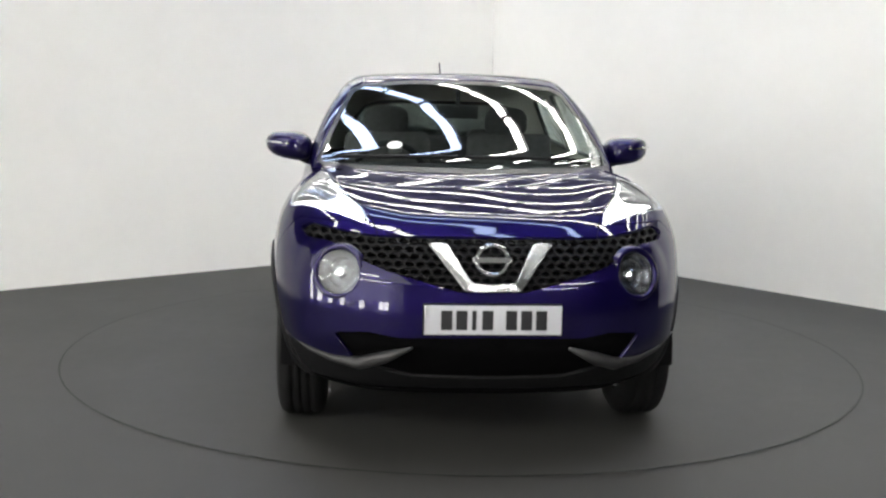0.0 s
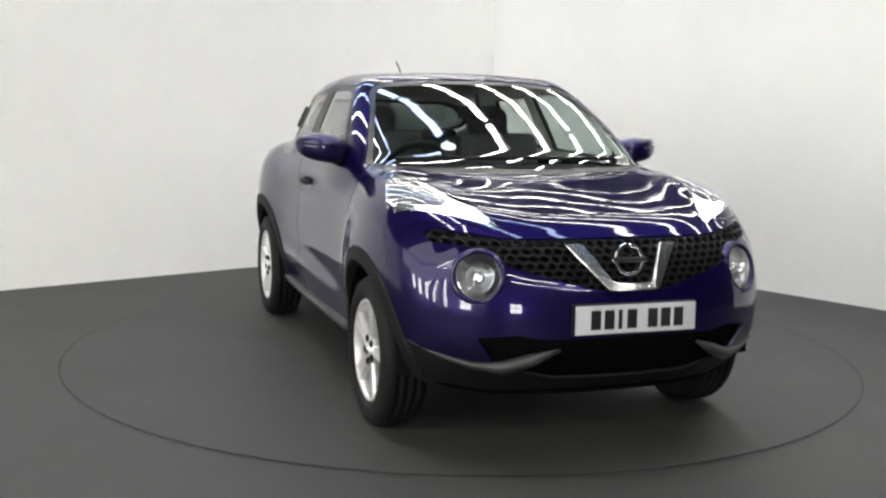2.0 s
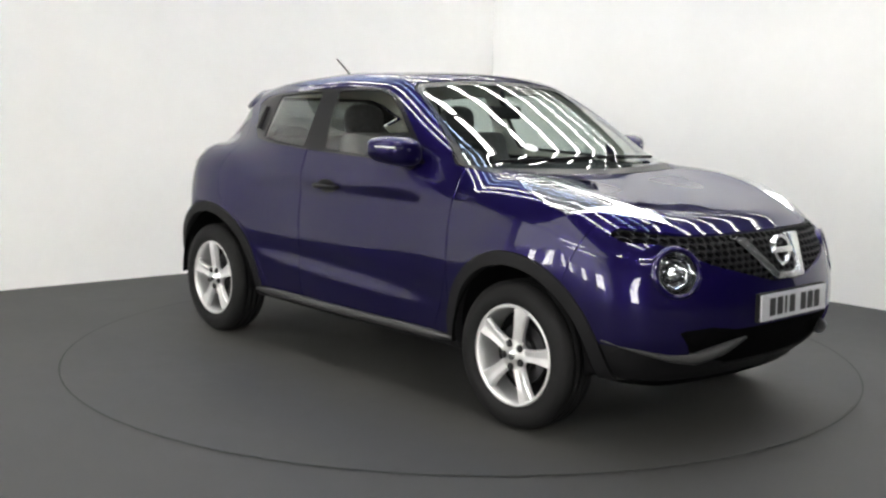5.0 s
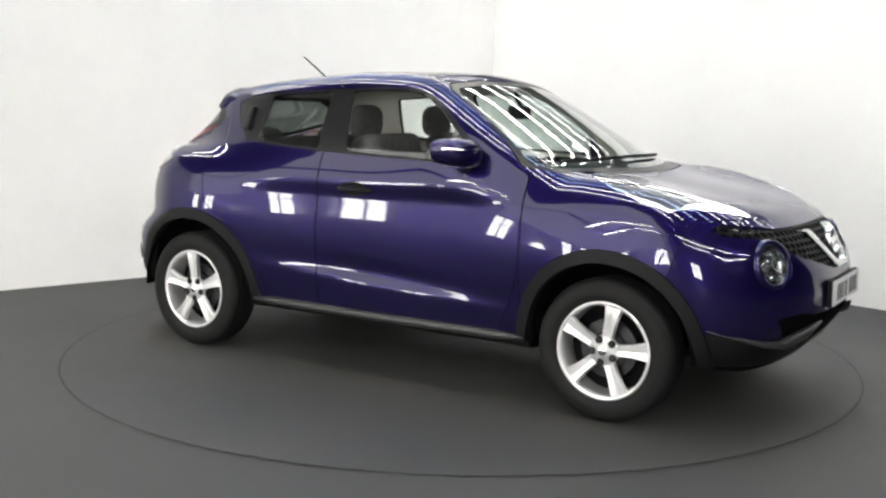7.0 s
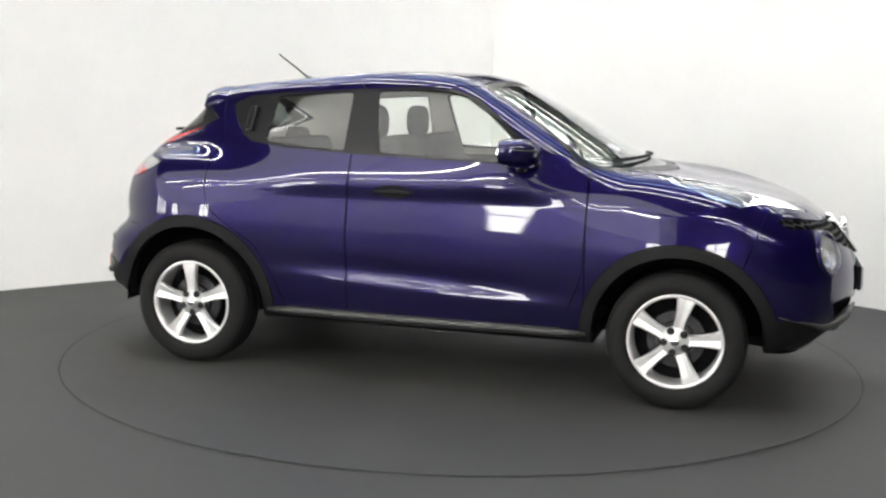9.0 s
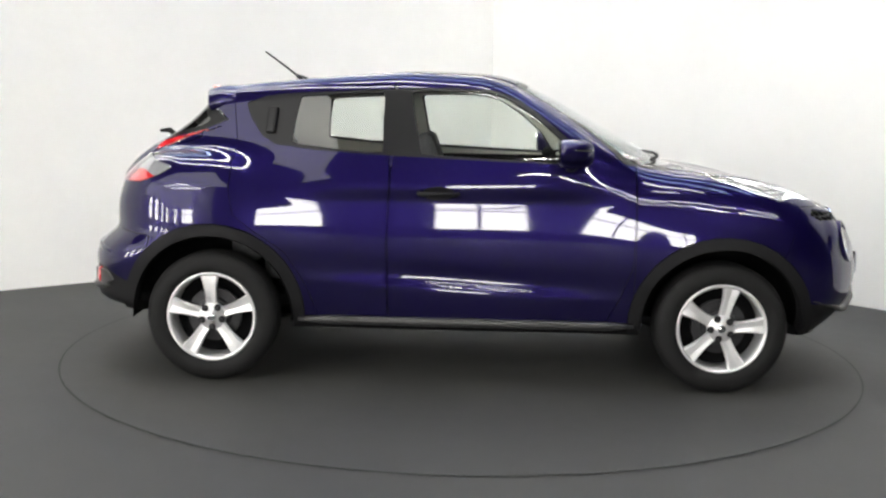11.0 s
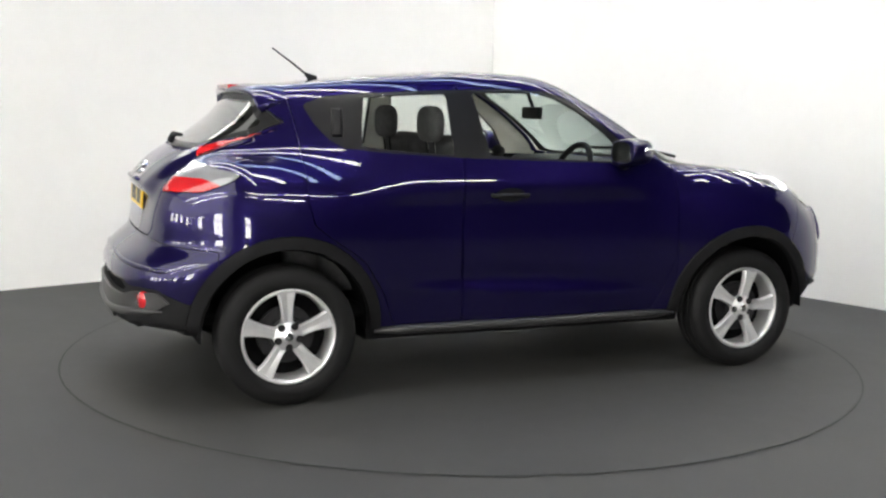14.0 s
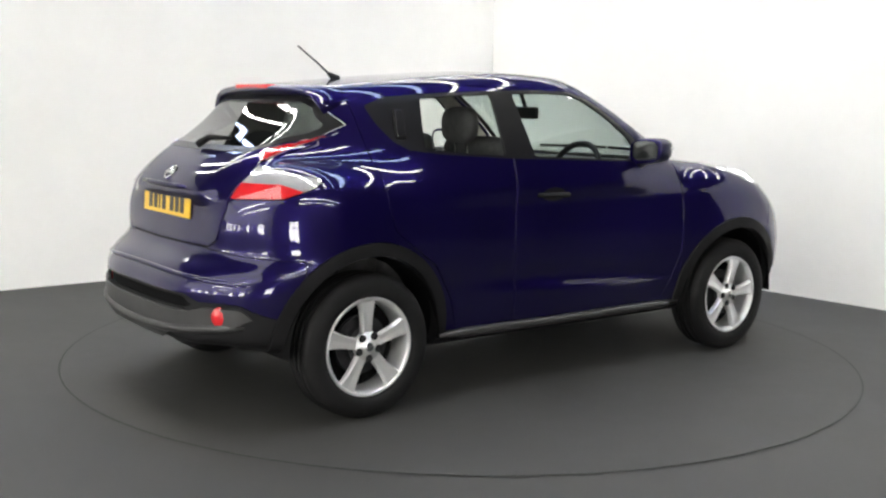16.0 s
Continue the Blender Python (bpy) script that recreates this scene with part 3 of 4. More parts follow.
    panel("bonnet", bonnet, PAINT, car, "sculpted blue-purple bonnet")
    panel("roof", roof, PAINT, car)
    panel("front_bumper", front_bumper, PAINT, car, "rounded blue-purple front bumper")
    panel("rear_bumper", rear_bumper, PAINT, car)
    panel("lower_intake", intake, MESH_BLACK, car, "black lower air intake", -0.016)
    panel("front_skid_trim", skid, BLACK_PLASTIC, car, "black plastic lower bumper trim", -0.006)
    a, z = np.abs(rear_skid[0][:, 1]), rear_skid[0][:, 2]
    slot = outline([(-0.2, 0.562), (0.44, 0.560), (0.50, 0.53), (0.44, 0.512), (-0.2, 0.512)], a, z)
    panel("rear_slot", clip(rear_skid, slot + 0.001), MESH_BLACK, car, "black slot in the rear bumper", -0.03, 0)
    rear_skid = clip(rear_skid, -slot + 0.001)
    a, z = np.abs(rear_skid[0][:, 1]), rear_skid[0][:, 2]
    plate = outline([(-0.2, 0.500), (0.47, 0.500), (0.56, 0.525), (0.71, 0.530), (0.75, 0.49), (0.66, 0.43), (0.36, 0.40), (0.28, 0.36), (-0.2, 0.36)], a, z)
    panel("rear_skid_plate", clip(rear_skid, plate + 0.001), SATIN_GREY, car, "satin grey skid plate of the rear bumper", 0.008, 0.02)
    panel("rear_skid_trim", clip(rear_skid, -plate + 0.001), BLACK_PLASTIC, car, "dark grey plastic rear bumper trim", -0.004)
    gate = panel("tailgate", tailgate, PAINT, car)
    both("front_wing", wings, PAINT, car)
    both("rear_quarter", rest[0], PAINT, car, "bulging blue-purple rear quarter and pillar")
    for end in (-1, 1):
        both("wheel_arch_trim", clip(trims, -end * trims[0][:, 0]), BLACK_PLASTIC, car, "dark plastic wheel arch trim", 0.008, 0.05)
    both("sill_trim", sill, BLACK_PLASTIC, car, "dark plastic sill trim", 0.006, 0.03)
    doors = both("front_door", front_door, PAINT, car) + both("rear_door", rear_door, PAINT, car)
    # glass
    for name, piece, shape, mat, owner, wide, label in (("windscreen", screen, WINDSCREEN, SCREEN_GLASS, car, 0.022, "raked tinted windscreen"), ("rear_window", back, REAR_SCREEN, TINTED_GLASS, gate, 0.026, "tinted rear window")):
        inner = outline(shape, np.abs(piece[0][:, 1]), piece[0][:, 2]) + wide
        glass = panel(name, clip(piece, inner), mat, owner, label, -0.003, 0.006)
        glass.visible_shadow = False
        panel(name + "_border", clip(piece, -inner), GLOSS_BLACK, owner, "black border of the glass", -0.003, 0.006)
    for pane, door, pair in ((FRONT_PANE, "front", doors[:2]), (REAR_PANE, "rear", doors[2:])):
        d = outline(pane, light[0][:, 0], light[0][:, 2], 0.012)
        glass = clip(light, d + 0.001)
        light = clip(light, -d + 0.001)
        for sign, w in both(door + "_window", glass, GLASS, car, "clear door window", -0.006, 0.006):
            w.visible_shadow = False
            w.parent = dict(pair)[sign]
    both("window_surround", light, GLOSS_BLACK, car, "gloss black window frame and pillar", -0.003, 0.014)
    return dict(head=head, round_lamp=round_lamp, tail=tail, grille=grille, bonnet=bonnet, gate=gate, doors=dict(doors[:2]))


def meet(start, way):
    """Where a ray first meets the skin, and the normal there."""
    s, w = np.array(start, float), np.array(way, float)
    w = w / np.linalg.norm(w)
    d = np.arange(0, 2.5, 0.004)
    p = s + d[:, None] * w
    f = car_field(*p.T)
    i = int(np.argmax(f < 0))
    q = settle(p[i:i + 1])
    g = slope(q)[0]
    return Vector(q[0]), Vector(g / np.linalg.norm(g))


def facing(at, normal, up=(0, 0, 1)):
    """A pose whose z points along normal and whose y points up."""
    z = Vector(normal).normalized()
    x = Vector(up).cross(z).normalized()
    y = z.cross(x)
    m = Matrix((x, y, z)).transposed().to_4x4()
    m.translation = at
    return m


def build_wheel(car, at, side, turned=0.0):
    """One wheel with its outer face towards side (-1 or 1)."""
    wheel = new("wheel")
    wheel.parent = car
    wheel.matrix_basis = pose(*at) @ Matrix.Diagonal((1, side, 1, 1)) @ Matrix.Rotation(radians(turned), 4, "Y")
    # along y: 0 is the wheel's middle, positive is outward
    tyre = [(0.222, 0.085), (0.235, 0.100), (0.262, 0.106), (0.292, 0.100), (0.312, 0.090), (0.322, 0.074), (0.326, 0.060), (0.326, 0.044), (0.318, 0.042), (0.318, 0.034), (0.326, 0.032), (0.327, 0.006),
            (0.319, 0.004), (0.319, -0.004), (0.327, -0.006), (0.326, -0.032), (0.318, -0.034), (0.318, -0.042), (0.326, -0.044), (0.325, -0.062), (0.314, -0.086), (0.290, -0.100), (0.235, -0.100), (0.21, -0.085)]
    part("tyre", lathe(tyre, 72), RUBBER, wheel, "black road tyre", True)
    rim = [(0.204, -0.085), (0.200, -0.03), (0.203, 0.05), (0.206, 0.084), (0.214, 0.092), (0.223, 0.092), (0.225, 0.086), (0.215, 0.075), (0.206, -0.085)]
    part("rim", lathe(rim, 72), ALLOY, wheel, "bright silver alloy rim", True)
    part("brake_disc", lathe([(0, 0.0), (0.135, 0.0), (0.135, 0.02), (0.09, 0.022), (0.085, 0.045), (0.0, 0.045)], 48), STEEL, wheel, "steel brake disc")
    part("wheel_back", lathe([(0, -0.03), (0.20, -0.03), (0.20, -0.035), (0, -0.035)], 48), DARK_INSIDE, wheel, "dark wheel back")
    for k in range(5):
        bm = bmesh.new()
        rows = []
        for r, half, y, dep in ((0.035, 0.030, 0.078, 0.03), (0.075, 0.026, 0.081, 0.03), (0.125, 0.029, 0.085, 0.028), (0.17, 0.036, 0.089, 0.026), (0.213, 0.047, 0.088, 0.024)):
            rows.append([bm.verts.new(q) for q in ((-half, y - dep, r), (-half, y - 0.010, r), (-half * 0.80, y, r), (0, y - 0.004, r), (half * 0.80, y, r), (half, y - 0.010, r), (half, y - dep, r))])
        for a, b in zip(rows, rows[1:]):
            for i in range(6):
                bm.faces.new((a[i], a[i + 1], b[i + 1], b[i]))
            bm.faces.new((a[6], a[0], b[0], b[6]))
        bm.faces.new(rows[0])
        bm.faces.new(rows[-1][::-1])
        bmesh.ops.recalc_face_normals(bm, faces=bm.faces)
        bmesh.ops.rotate(bm, cent=(0, 0, 0), matrix=Matrix.Rotation(radians(72 * k), 3, "Y"), verts=bm.verts)
        part("spoke", bm, ALLOY, wheel, "" if k else "flat silver spoke")
        nut = lathe([(0, 0.092), (0.009, 0.092), (0.011, 0.088), (0.011, 0.07)], 10)
        a = radians(72 * k + 36)
        bmesh.ops.translate(nut, vec=(0.053 * math.sin(a), 0, 0.053 * math.cos(a)), verts=nut.verts)
        part("wheel_nut", nut, STEEL, wheel, "" if k else "dark wheel nut on a black disc painted as recess shade")
        # black disc on the hub face, painting the shade of a nut recess
        shade_disc = lathe([(0, 0.0865), (0.016, 0.0865), (0.018, 0.080)], 14)
        bmesh.ops.translate(shade_disc, vec=(0.053 * math.sin(a), 0, 0.053 * math.cos(a)), verts=shade_disc.verts)
        part("nut_recess", shade_disc, BLACK_PLASTIC, wheel)
    part("hub", lathe([(0, 0.092), (0.026, 0.092), (0.031, 0.088), (0.033, 0.082), (0.066, 0.080), (0.070, 0.06), (0.05, 0.03)], 40), ALLOY, wheel, "", True)
    part("centre_cap", lathe([(0, 0.0955), (0.018, 0.0955), (0.022, 0.092), (0.022, 0.088)], 28), CHROME, wheel, "round chrome centre cap", True)


def build_wheels(car):
    for x in (HUB_X, -HUB_X):
        for s in (-1, 1):
            build_wheel(car, (x, s * 0.752, HUB_Z), s, 12.0 if x > 0 else -3.0)
            liner = bmesh.new()
            rings = []
            for r, y in ((0.397, 0.83), (0.405, 0.78), (0.41, 0.50), (0.10, 0.49)):
                rings.append([liner.verts.new((x + r * math.cos(a), s * y, HUB_Z + r * math.sin(a))) for a in (radians(-2 + 184 * i / 30) for i in range(31))])
            for a, b in zip(rings, rings[1:]):
                for i in range(30):
                    liner.faces.new((a[i], a[i + 1], b[i + 1], b[i]))
            part("wheel_arch_liner", liner, DARK_INSIDE, car, "dark wheel arch liner", True)


def build_lamps(car, cut):
    for sign, lens in both("headlamp", cut["head"], CLEAR_LENS, car, "clear wraparound upper headlamp", 0.0, 0.01):
        lens.visible_shadow = False
        m = cut["head"]
        m = clip(m, -sign * m[0][:, 1])
        x, a = m[0][:, 0], np.abs(m[0][:, 1])
        # a bright band runs along the inner and front edge, the bowl behind it is dark chrome
        lit = outline([(1.34, 0.615), (1.54, 0.560), (1.70, 0.485), (1.88, 0.43), (1.72, 0.66), (1.60, 0.80), (1.55, 0.765), (1.59, 0.70), (1.63, 0.645), (1.60, 0.590), (1.52, 0.598), (1.36, 0.645)], x, a)
        panel("daytime_lamp", clip(m, lit), DAY_LAMP, lens, "glowing white daytime lamp", -0.012, 0)
        rim = outline(HEAD_LAMP, x, a) + 0.011
        panel("lamp_rim", clip(m, -rim), SATIN_CHROME, lens, "bright rim of the headlamp", -0.004, 0.006)
        panel("lamp_bowl", clip(m, -lit), DARK_BOWL, lens, "dark chrome lamp bowl", -0.022, 0)
    for sign, lens in both("round_headlamp", cut["round_lamp"], CLEAR_LENS, car, "round clear main headlamp in the bumper", 0.004, 0.02):
        lens.visible_shadow = False
        at, nrm = meet((2.6, sign * 0.589, 0.75), (-1, 0, 0))
        nrm = (nrm + Vector((0.25, 0, 0))).normalized()
        m = facing(at, nrm)
        bowl = lathe([(0.0, -0.075), (0.03, -0.072), (0.06, -0.055), (0.078, -0.028), (0.085, -0.008)], 40, "Z")
        bmesh.ops.transform(bowl, matrix=m, verts=bowl.verts)
        part("reflector", bowl, REFLECTOR, lens, "bright faceted reflector")
        bulb = merge(lathe([(0, -0.018), (0.016, -0.021), (0.028, -0.030), (0.032, -0.042), (0.034, -0.07)], 28, "Z"), lathe([(0.052, -0.058), (0.054, -0.040), (0.060, -0.036), (0.064, -0.046)], 36, "Z"))
        bmesh.ops.transform(bulb, matrix=m, verts=bulb.verts)
        part("bulb_shield", bulb, CHROME, lens)
        ring = lathe([(0.086, -0.03), (0.087, -0.002), (0.094, 0.004), (0.106, 0.001), (0.114, -0.025)], 48, "Z")
        bmesh.ops.transform(ring, matrix=m, verts=ring.verts)
        part("lamp_ring", ring, PAINT, lens, "painted lamp surround", True)
    m = cut["tail"]
    for sign in (-1, 1):
        h = clip(m, -sign * m[0][:, 1])
        root = panel("tail_lamp", h, CLEAR_LENS, car, "boomerang-shaped red and clear tail lamp", 0.008, 0.03)
        root.visible_shadow = False
        x, z = h[0][:, 0], h[0][:, 2]
        mid = np.maximum(z - 1.122, 1.046 - 0.42 * np.clip(x + 1.63, 0, 0.3) - z)
        panel("clear_section", clip(h, mid), PALE_LENS, root, "pale clear lamp section", 0.002, 0)
        panel("red_section", clip(h, -mid), RED_LENS, root, "glossy red lamp section", 0.002, 0)


def build_front(car, cut):
    g = finer(finer(cut["grille"]))
    panel("grille_backing", cut["grille"], MESH_BLACK, car, "dark grille backing", -0.030, 0)
    y, z = g[0][:, 1], g[0][:, 2]
    w, h = 0.042, 0.026
    row = np.floor(z / h)
    u = np.mod(y + (np.mod(row, 2)) * w / 2, w) - w / 2
    v = np.mod(z, h) - h / 2
    cell = np.maximum(np.abs(u) - w * 0.40, np.abs(u) * 0.45 + np.abs(v) - h * 0.50)
    bars = clip(g, -(cell + 0.0002))
    panel("grille_mesh", bars, GRILLE_BLACK, car, "black honeycomb grille", -0.006, 0.012)
    # bright V-shaped frame round the badge
    half = []
    for s in (-1, 1):
        pts = [(0.0, 0.700), (0.108, 0.702), (0.246, 0.868), (0.170, 0.868), (0.082, 0.728), (0.0, 0.723)]
        if s < 0:
            pts = [(-a, b) for a, b in pts][::-1]
        half.append(pts)
    bm = bmesh.new()
    for pts in half:
        ring = []
        for a, b in pts:
            q, n = meet((2.7, a, b), (-1, 0, 0))
            ring.append((q, n))
        front = [bm.verts.new(q + Vector((0.022, 0, 0))) for q, n in ring]
        rear = [bm.verts.new(q - Vector((0.02, 0, 0))) for q, n in ring]
        bm.faces.new(front[0:2] + [front[4], front[5]])
        bm.faces.new(front[1:5])
        for i in range(6):
            j = (i + 1) % 6
            if i != 5:
                bm.faces.new((front[i], rear[i], rear[j], front[j]))
    bmesh.ops.remove_doubles(bm, verts=bm.verts, dist=0.0005)
    bmesh.ops.recalc_face_normals(bm, faces=bm.faces)
    bmesh.ops.bevel(bm, geom=[e for e in bm.edges if len(e.link_faces) == 2 and e.calc_face_angle(0) > 0.6], offset=0.006, segments=2, affect="EDGES")
    part("grille_frame", bm, SATIN_CHROME, car, "chrome V-shaped grille frame")
    q, n = meet((2.7, 0, 0.81), (-1, 0, 0))
    m = facing(q + Vector((0.022, 0, 0)), (1, 0, 0.25))
    ring = lathe([(0.050, -0.01), (0.050, 0.006), (0.053, 0.010), (0.062, 0.010), (0.065, 0.006), (0.065, -0.01)], 48, "Z")
    bar = box((0.150, 0.022, 0.018), (0, 0, 0.004), 0.003)
    badge = merge(ring, bar)
    bmesh.ops.transform(badge, matrix=m, verts=badge.verts)
    part("front_badge", badge, CHROME, car, "round chrome badge with a cross bar")
    # plates
    for front in (True, False):
        if front:
            at, n = meet((2.7, 0, 0.595), (-1, 0, 0))
            m = facing(at + Vector((0.016, 0, 0)), (1, 0, 0.02))
        else:
            at, n = meet((-2.7, 0, 0.925), (1, 0, 0))
            m = facing(at + Vector((-0.006, 0, 0)), (-1, 0, 0.06))
        p = box((0.52, 0.111, 0.008), (0, 0, 0), 0.003)
        bmesh.ops.transform(p, matrix=m, verts=p.verts)
        plate = part("number_plate", p, PLATE_WHITE if front else PLATE_YELLOW, car, "white front plate with plain dark bars" if front else "yellow rear plate with plain dark bars")
        back = box((0.53, 0.12, 0.02), (0, 0, -0.015), 0.003)
        bmesh.ops.transform(back, matrix=m, verts=back.verts)
        part("plate_backing", back, BLACK_PLASTIC, plate)
        for c in (-0.176, -0.119, -0.072, -0.021, 0.069, 0.126, 0.183):
            w = 0.016 if c == -0.072 else 0.042
            b = box((w, 0.074, 0.002), (c, 0, 0.0045))
            bmesh.ops.transform(b, matrix=m, verts=b.verts)
            part("plate_bar", b, PLATE_INK, plate)
    # grey winglets at the bumper's lower corners
    for s in (-1, 1):
        pts = []
        for a, z in ((0.80, 0.470), (0.70, 0.432), (0.60, 0.405), (0.50, 0.398), (0.40, 0.436), (0.30, 0.480)):
            q, n = meet((2.7, s * a, z), (-1, 0, 0))
            pts.append(q + n * 0.004)
        part("bumper_winglet", tube(pts, [0.003, 0.008, 0.015, 0.026, 0.024, 0.006], 12), SATIN_GREY, car, "satin grey strip on the lower bumper", True)
    # round paper disc inside the windscreen
    q, n = meet((0.99, -0.346, 1.8), (-0.12, 0, -1))
    disc = lathe([(0, 0.001), (0.036, 0.001), (0.036, -0.001), (0, -0.001)], 28, "Z")
    bmesh.ops.transform(disc, matrix=facing(q + Vector((-0.035, 0, 0.030)), n), verts=disc.verts)
    part("paper_disc", disc, PAPER, car, "small round white paper disc behind the windscreen")
    # wipers on the cowl
    for y0, y1, xo in ((-0.05, -0.62, 0.0), (0.50, -0.02, 0.0)):
        pts = []
        for k in range(6):
            y = y0 + (y1 - y0) * k / 5
            q, n = meet((1.02 - 0.28 * y * y, y, 1.6), (0, 0, -1))
            pts.append(q + n * 0.014)
        part("windscreen_wiper", tube(pts, 0.009, 8), BLACK_PLASTIC, car, "black wiper parked on the windscreen")


def build_sides(car, cut):
    for s in (-1, 1):
        # door mirror
        bm = bmesh.new()
        bmesh.ops.create_icosphere(bm, subdivisions=4, radius=1.0)
        for v in bm.verts:
            x, y, z = v.co
            x, y, z = [math.copysign(abs(c) ** 0.72, c) for c in (x, y, z)]
            v.co = (x * 0.104 * (1.0 - 0.15 * y), y * 0.118, z * 0.070 * (1.0 - 0.14 * y))
            v.co.x = max(v.co.x - 0.05 * max(y, 0) ** 2, -0.068)
            v.co.z += 0.012 * y
        shell = bm
        if s < 0:
            bmesh.ops.scale(shell, vec=(1, -1, 1), verts=shell.verts)
            bmesh.ops.reverse_faces(shell, faces=shell.faces)
        bmesh.ops.translate(shell, vec=(0.50, s * 0.878, 1.175), verts=shell.verts)
        mirror = part("door_mirror", shell, PAINT, car, "blue-purple door mirror housing", True)
        low = tube([(0.50, s * 0.74, 1.10), (0.505, s * 0.80, 1.125), (0.505, s * 0.87, 1.145)], [0.042, 0.036, 0.03], 14)
        part("mirror_arm", low, GLOSS_BLACK, mirror, "black mirror arm", True)
        gl = prism([(0.088 * math.copysign(abs(math.cos(k)) ** 0.6, math.cos(k)), 0.052 * math.copysign(abs(math.sin(k)) ** 0.6, math.sin(k))) for k in (2 * math.pi * i / 28 for i in range(28))], 0.004)
        bmesh.ops.transform(gl, matrix=facing(Vector((0.4285, s * 0.884, 1.175)), (-1, 0, 0)), verts=gl.verts)
        part("mirror_glass", gl, MIRROR_GLASS, mirror, "mirror glass")
        st = [(0.50 + 0.103 * 0.95, s * 0.83, 1.182), (0.50 + 0.099, s * 0.878, 1.186), (0.505 + 0.073, s * 0.945, 1.192), (0.50, s * 0.998, 1.196)]
        part("mirror_stripe", tube(st, [0.005, 0.006, 0.006, 0.004], 8), CHROME, mirror, "bright strip across the mirror")
        # front door handle
        q, n = meet((-0.145, s * 1.3, 0.963), (0, -s, 0))
        h = tube([q + Vector((dx, 0, dz)) + n * o for dx, dz, o in ((-0.10, -0.002, -0.004), (-0.085, 0, 0.022), (-0.03, 0.003, 0.034), (0.03, 0.003, 0.034), (0.085, 0, 0.022), (0.10, -0.002, -0.004))], [0.010, 0.012, 0.013, 0.013, 0.012, 0.010], 10)
        part("door_handle", h, BLACK_PLASTIC, cut["doors"][s], "dark door handle", True)
        # black oval laid on the door, for the shade of the handle's recess
        shade_oval = lathe([(0.0, 0.001), (0.03, 0.002), (0.042, 0.0025)], 24, "Z")
        bmesh.ops.scale(shade_oval, vec=(1.9, 0.85, 1), verts=shade_oval.verts)
        bmesh.ops.transform(shade_oval, matrix=facing(q, n), verts=shade_oval.verts)
        part("handle_recess", shade_oval, GLOSS_BLACK, cut["doors"][s])
        # ledge along the sill
        pts = []
        for k in range(13):
            x = -0.84 + 1.68 * k / 12
            q, n = meet((x, s * 1.3, 0.318), (0, -s, 0))
            pts.append(q + Vector((0, s * 0.012, 0)))
        part("sill_ledge", tube(pts, [0.008] + [0.022] * 11 + [0.008], 10), SATIN_GREY, car, "grey ledge along the sill", True)
        # rear handle hidden in the pillar
        q, n = meet((-0.99, s * 1.3, 1.30), (0, -s, 0))
        r = box((0.05, 0.14, 0.03), (0, 0, 0.004), 0.01)
        bmesh.ops.transform(r, matrix=facing(q, n), verts=r.verts)
        part("pillar_handle", r, GLOSS_BLACK, car, "black handle in the rear pillar")


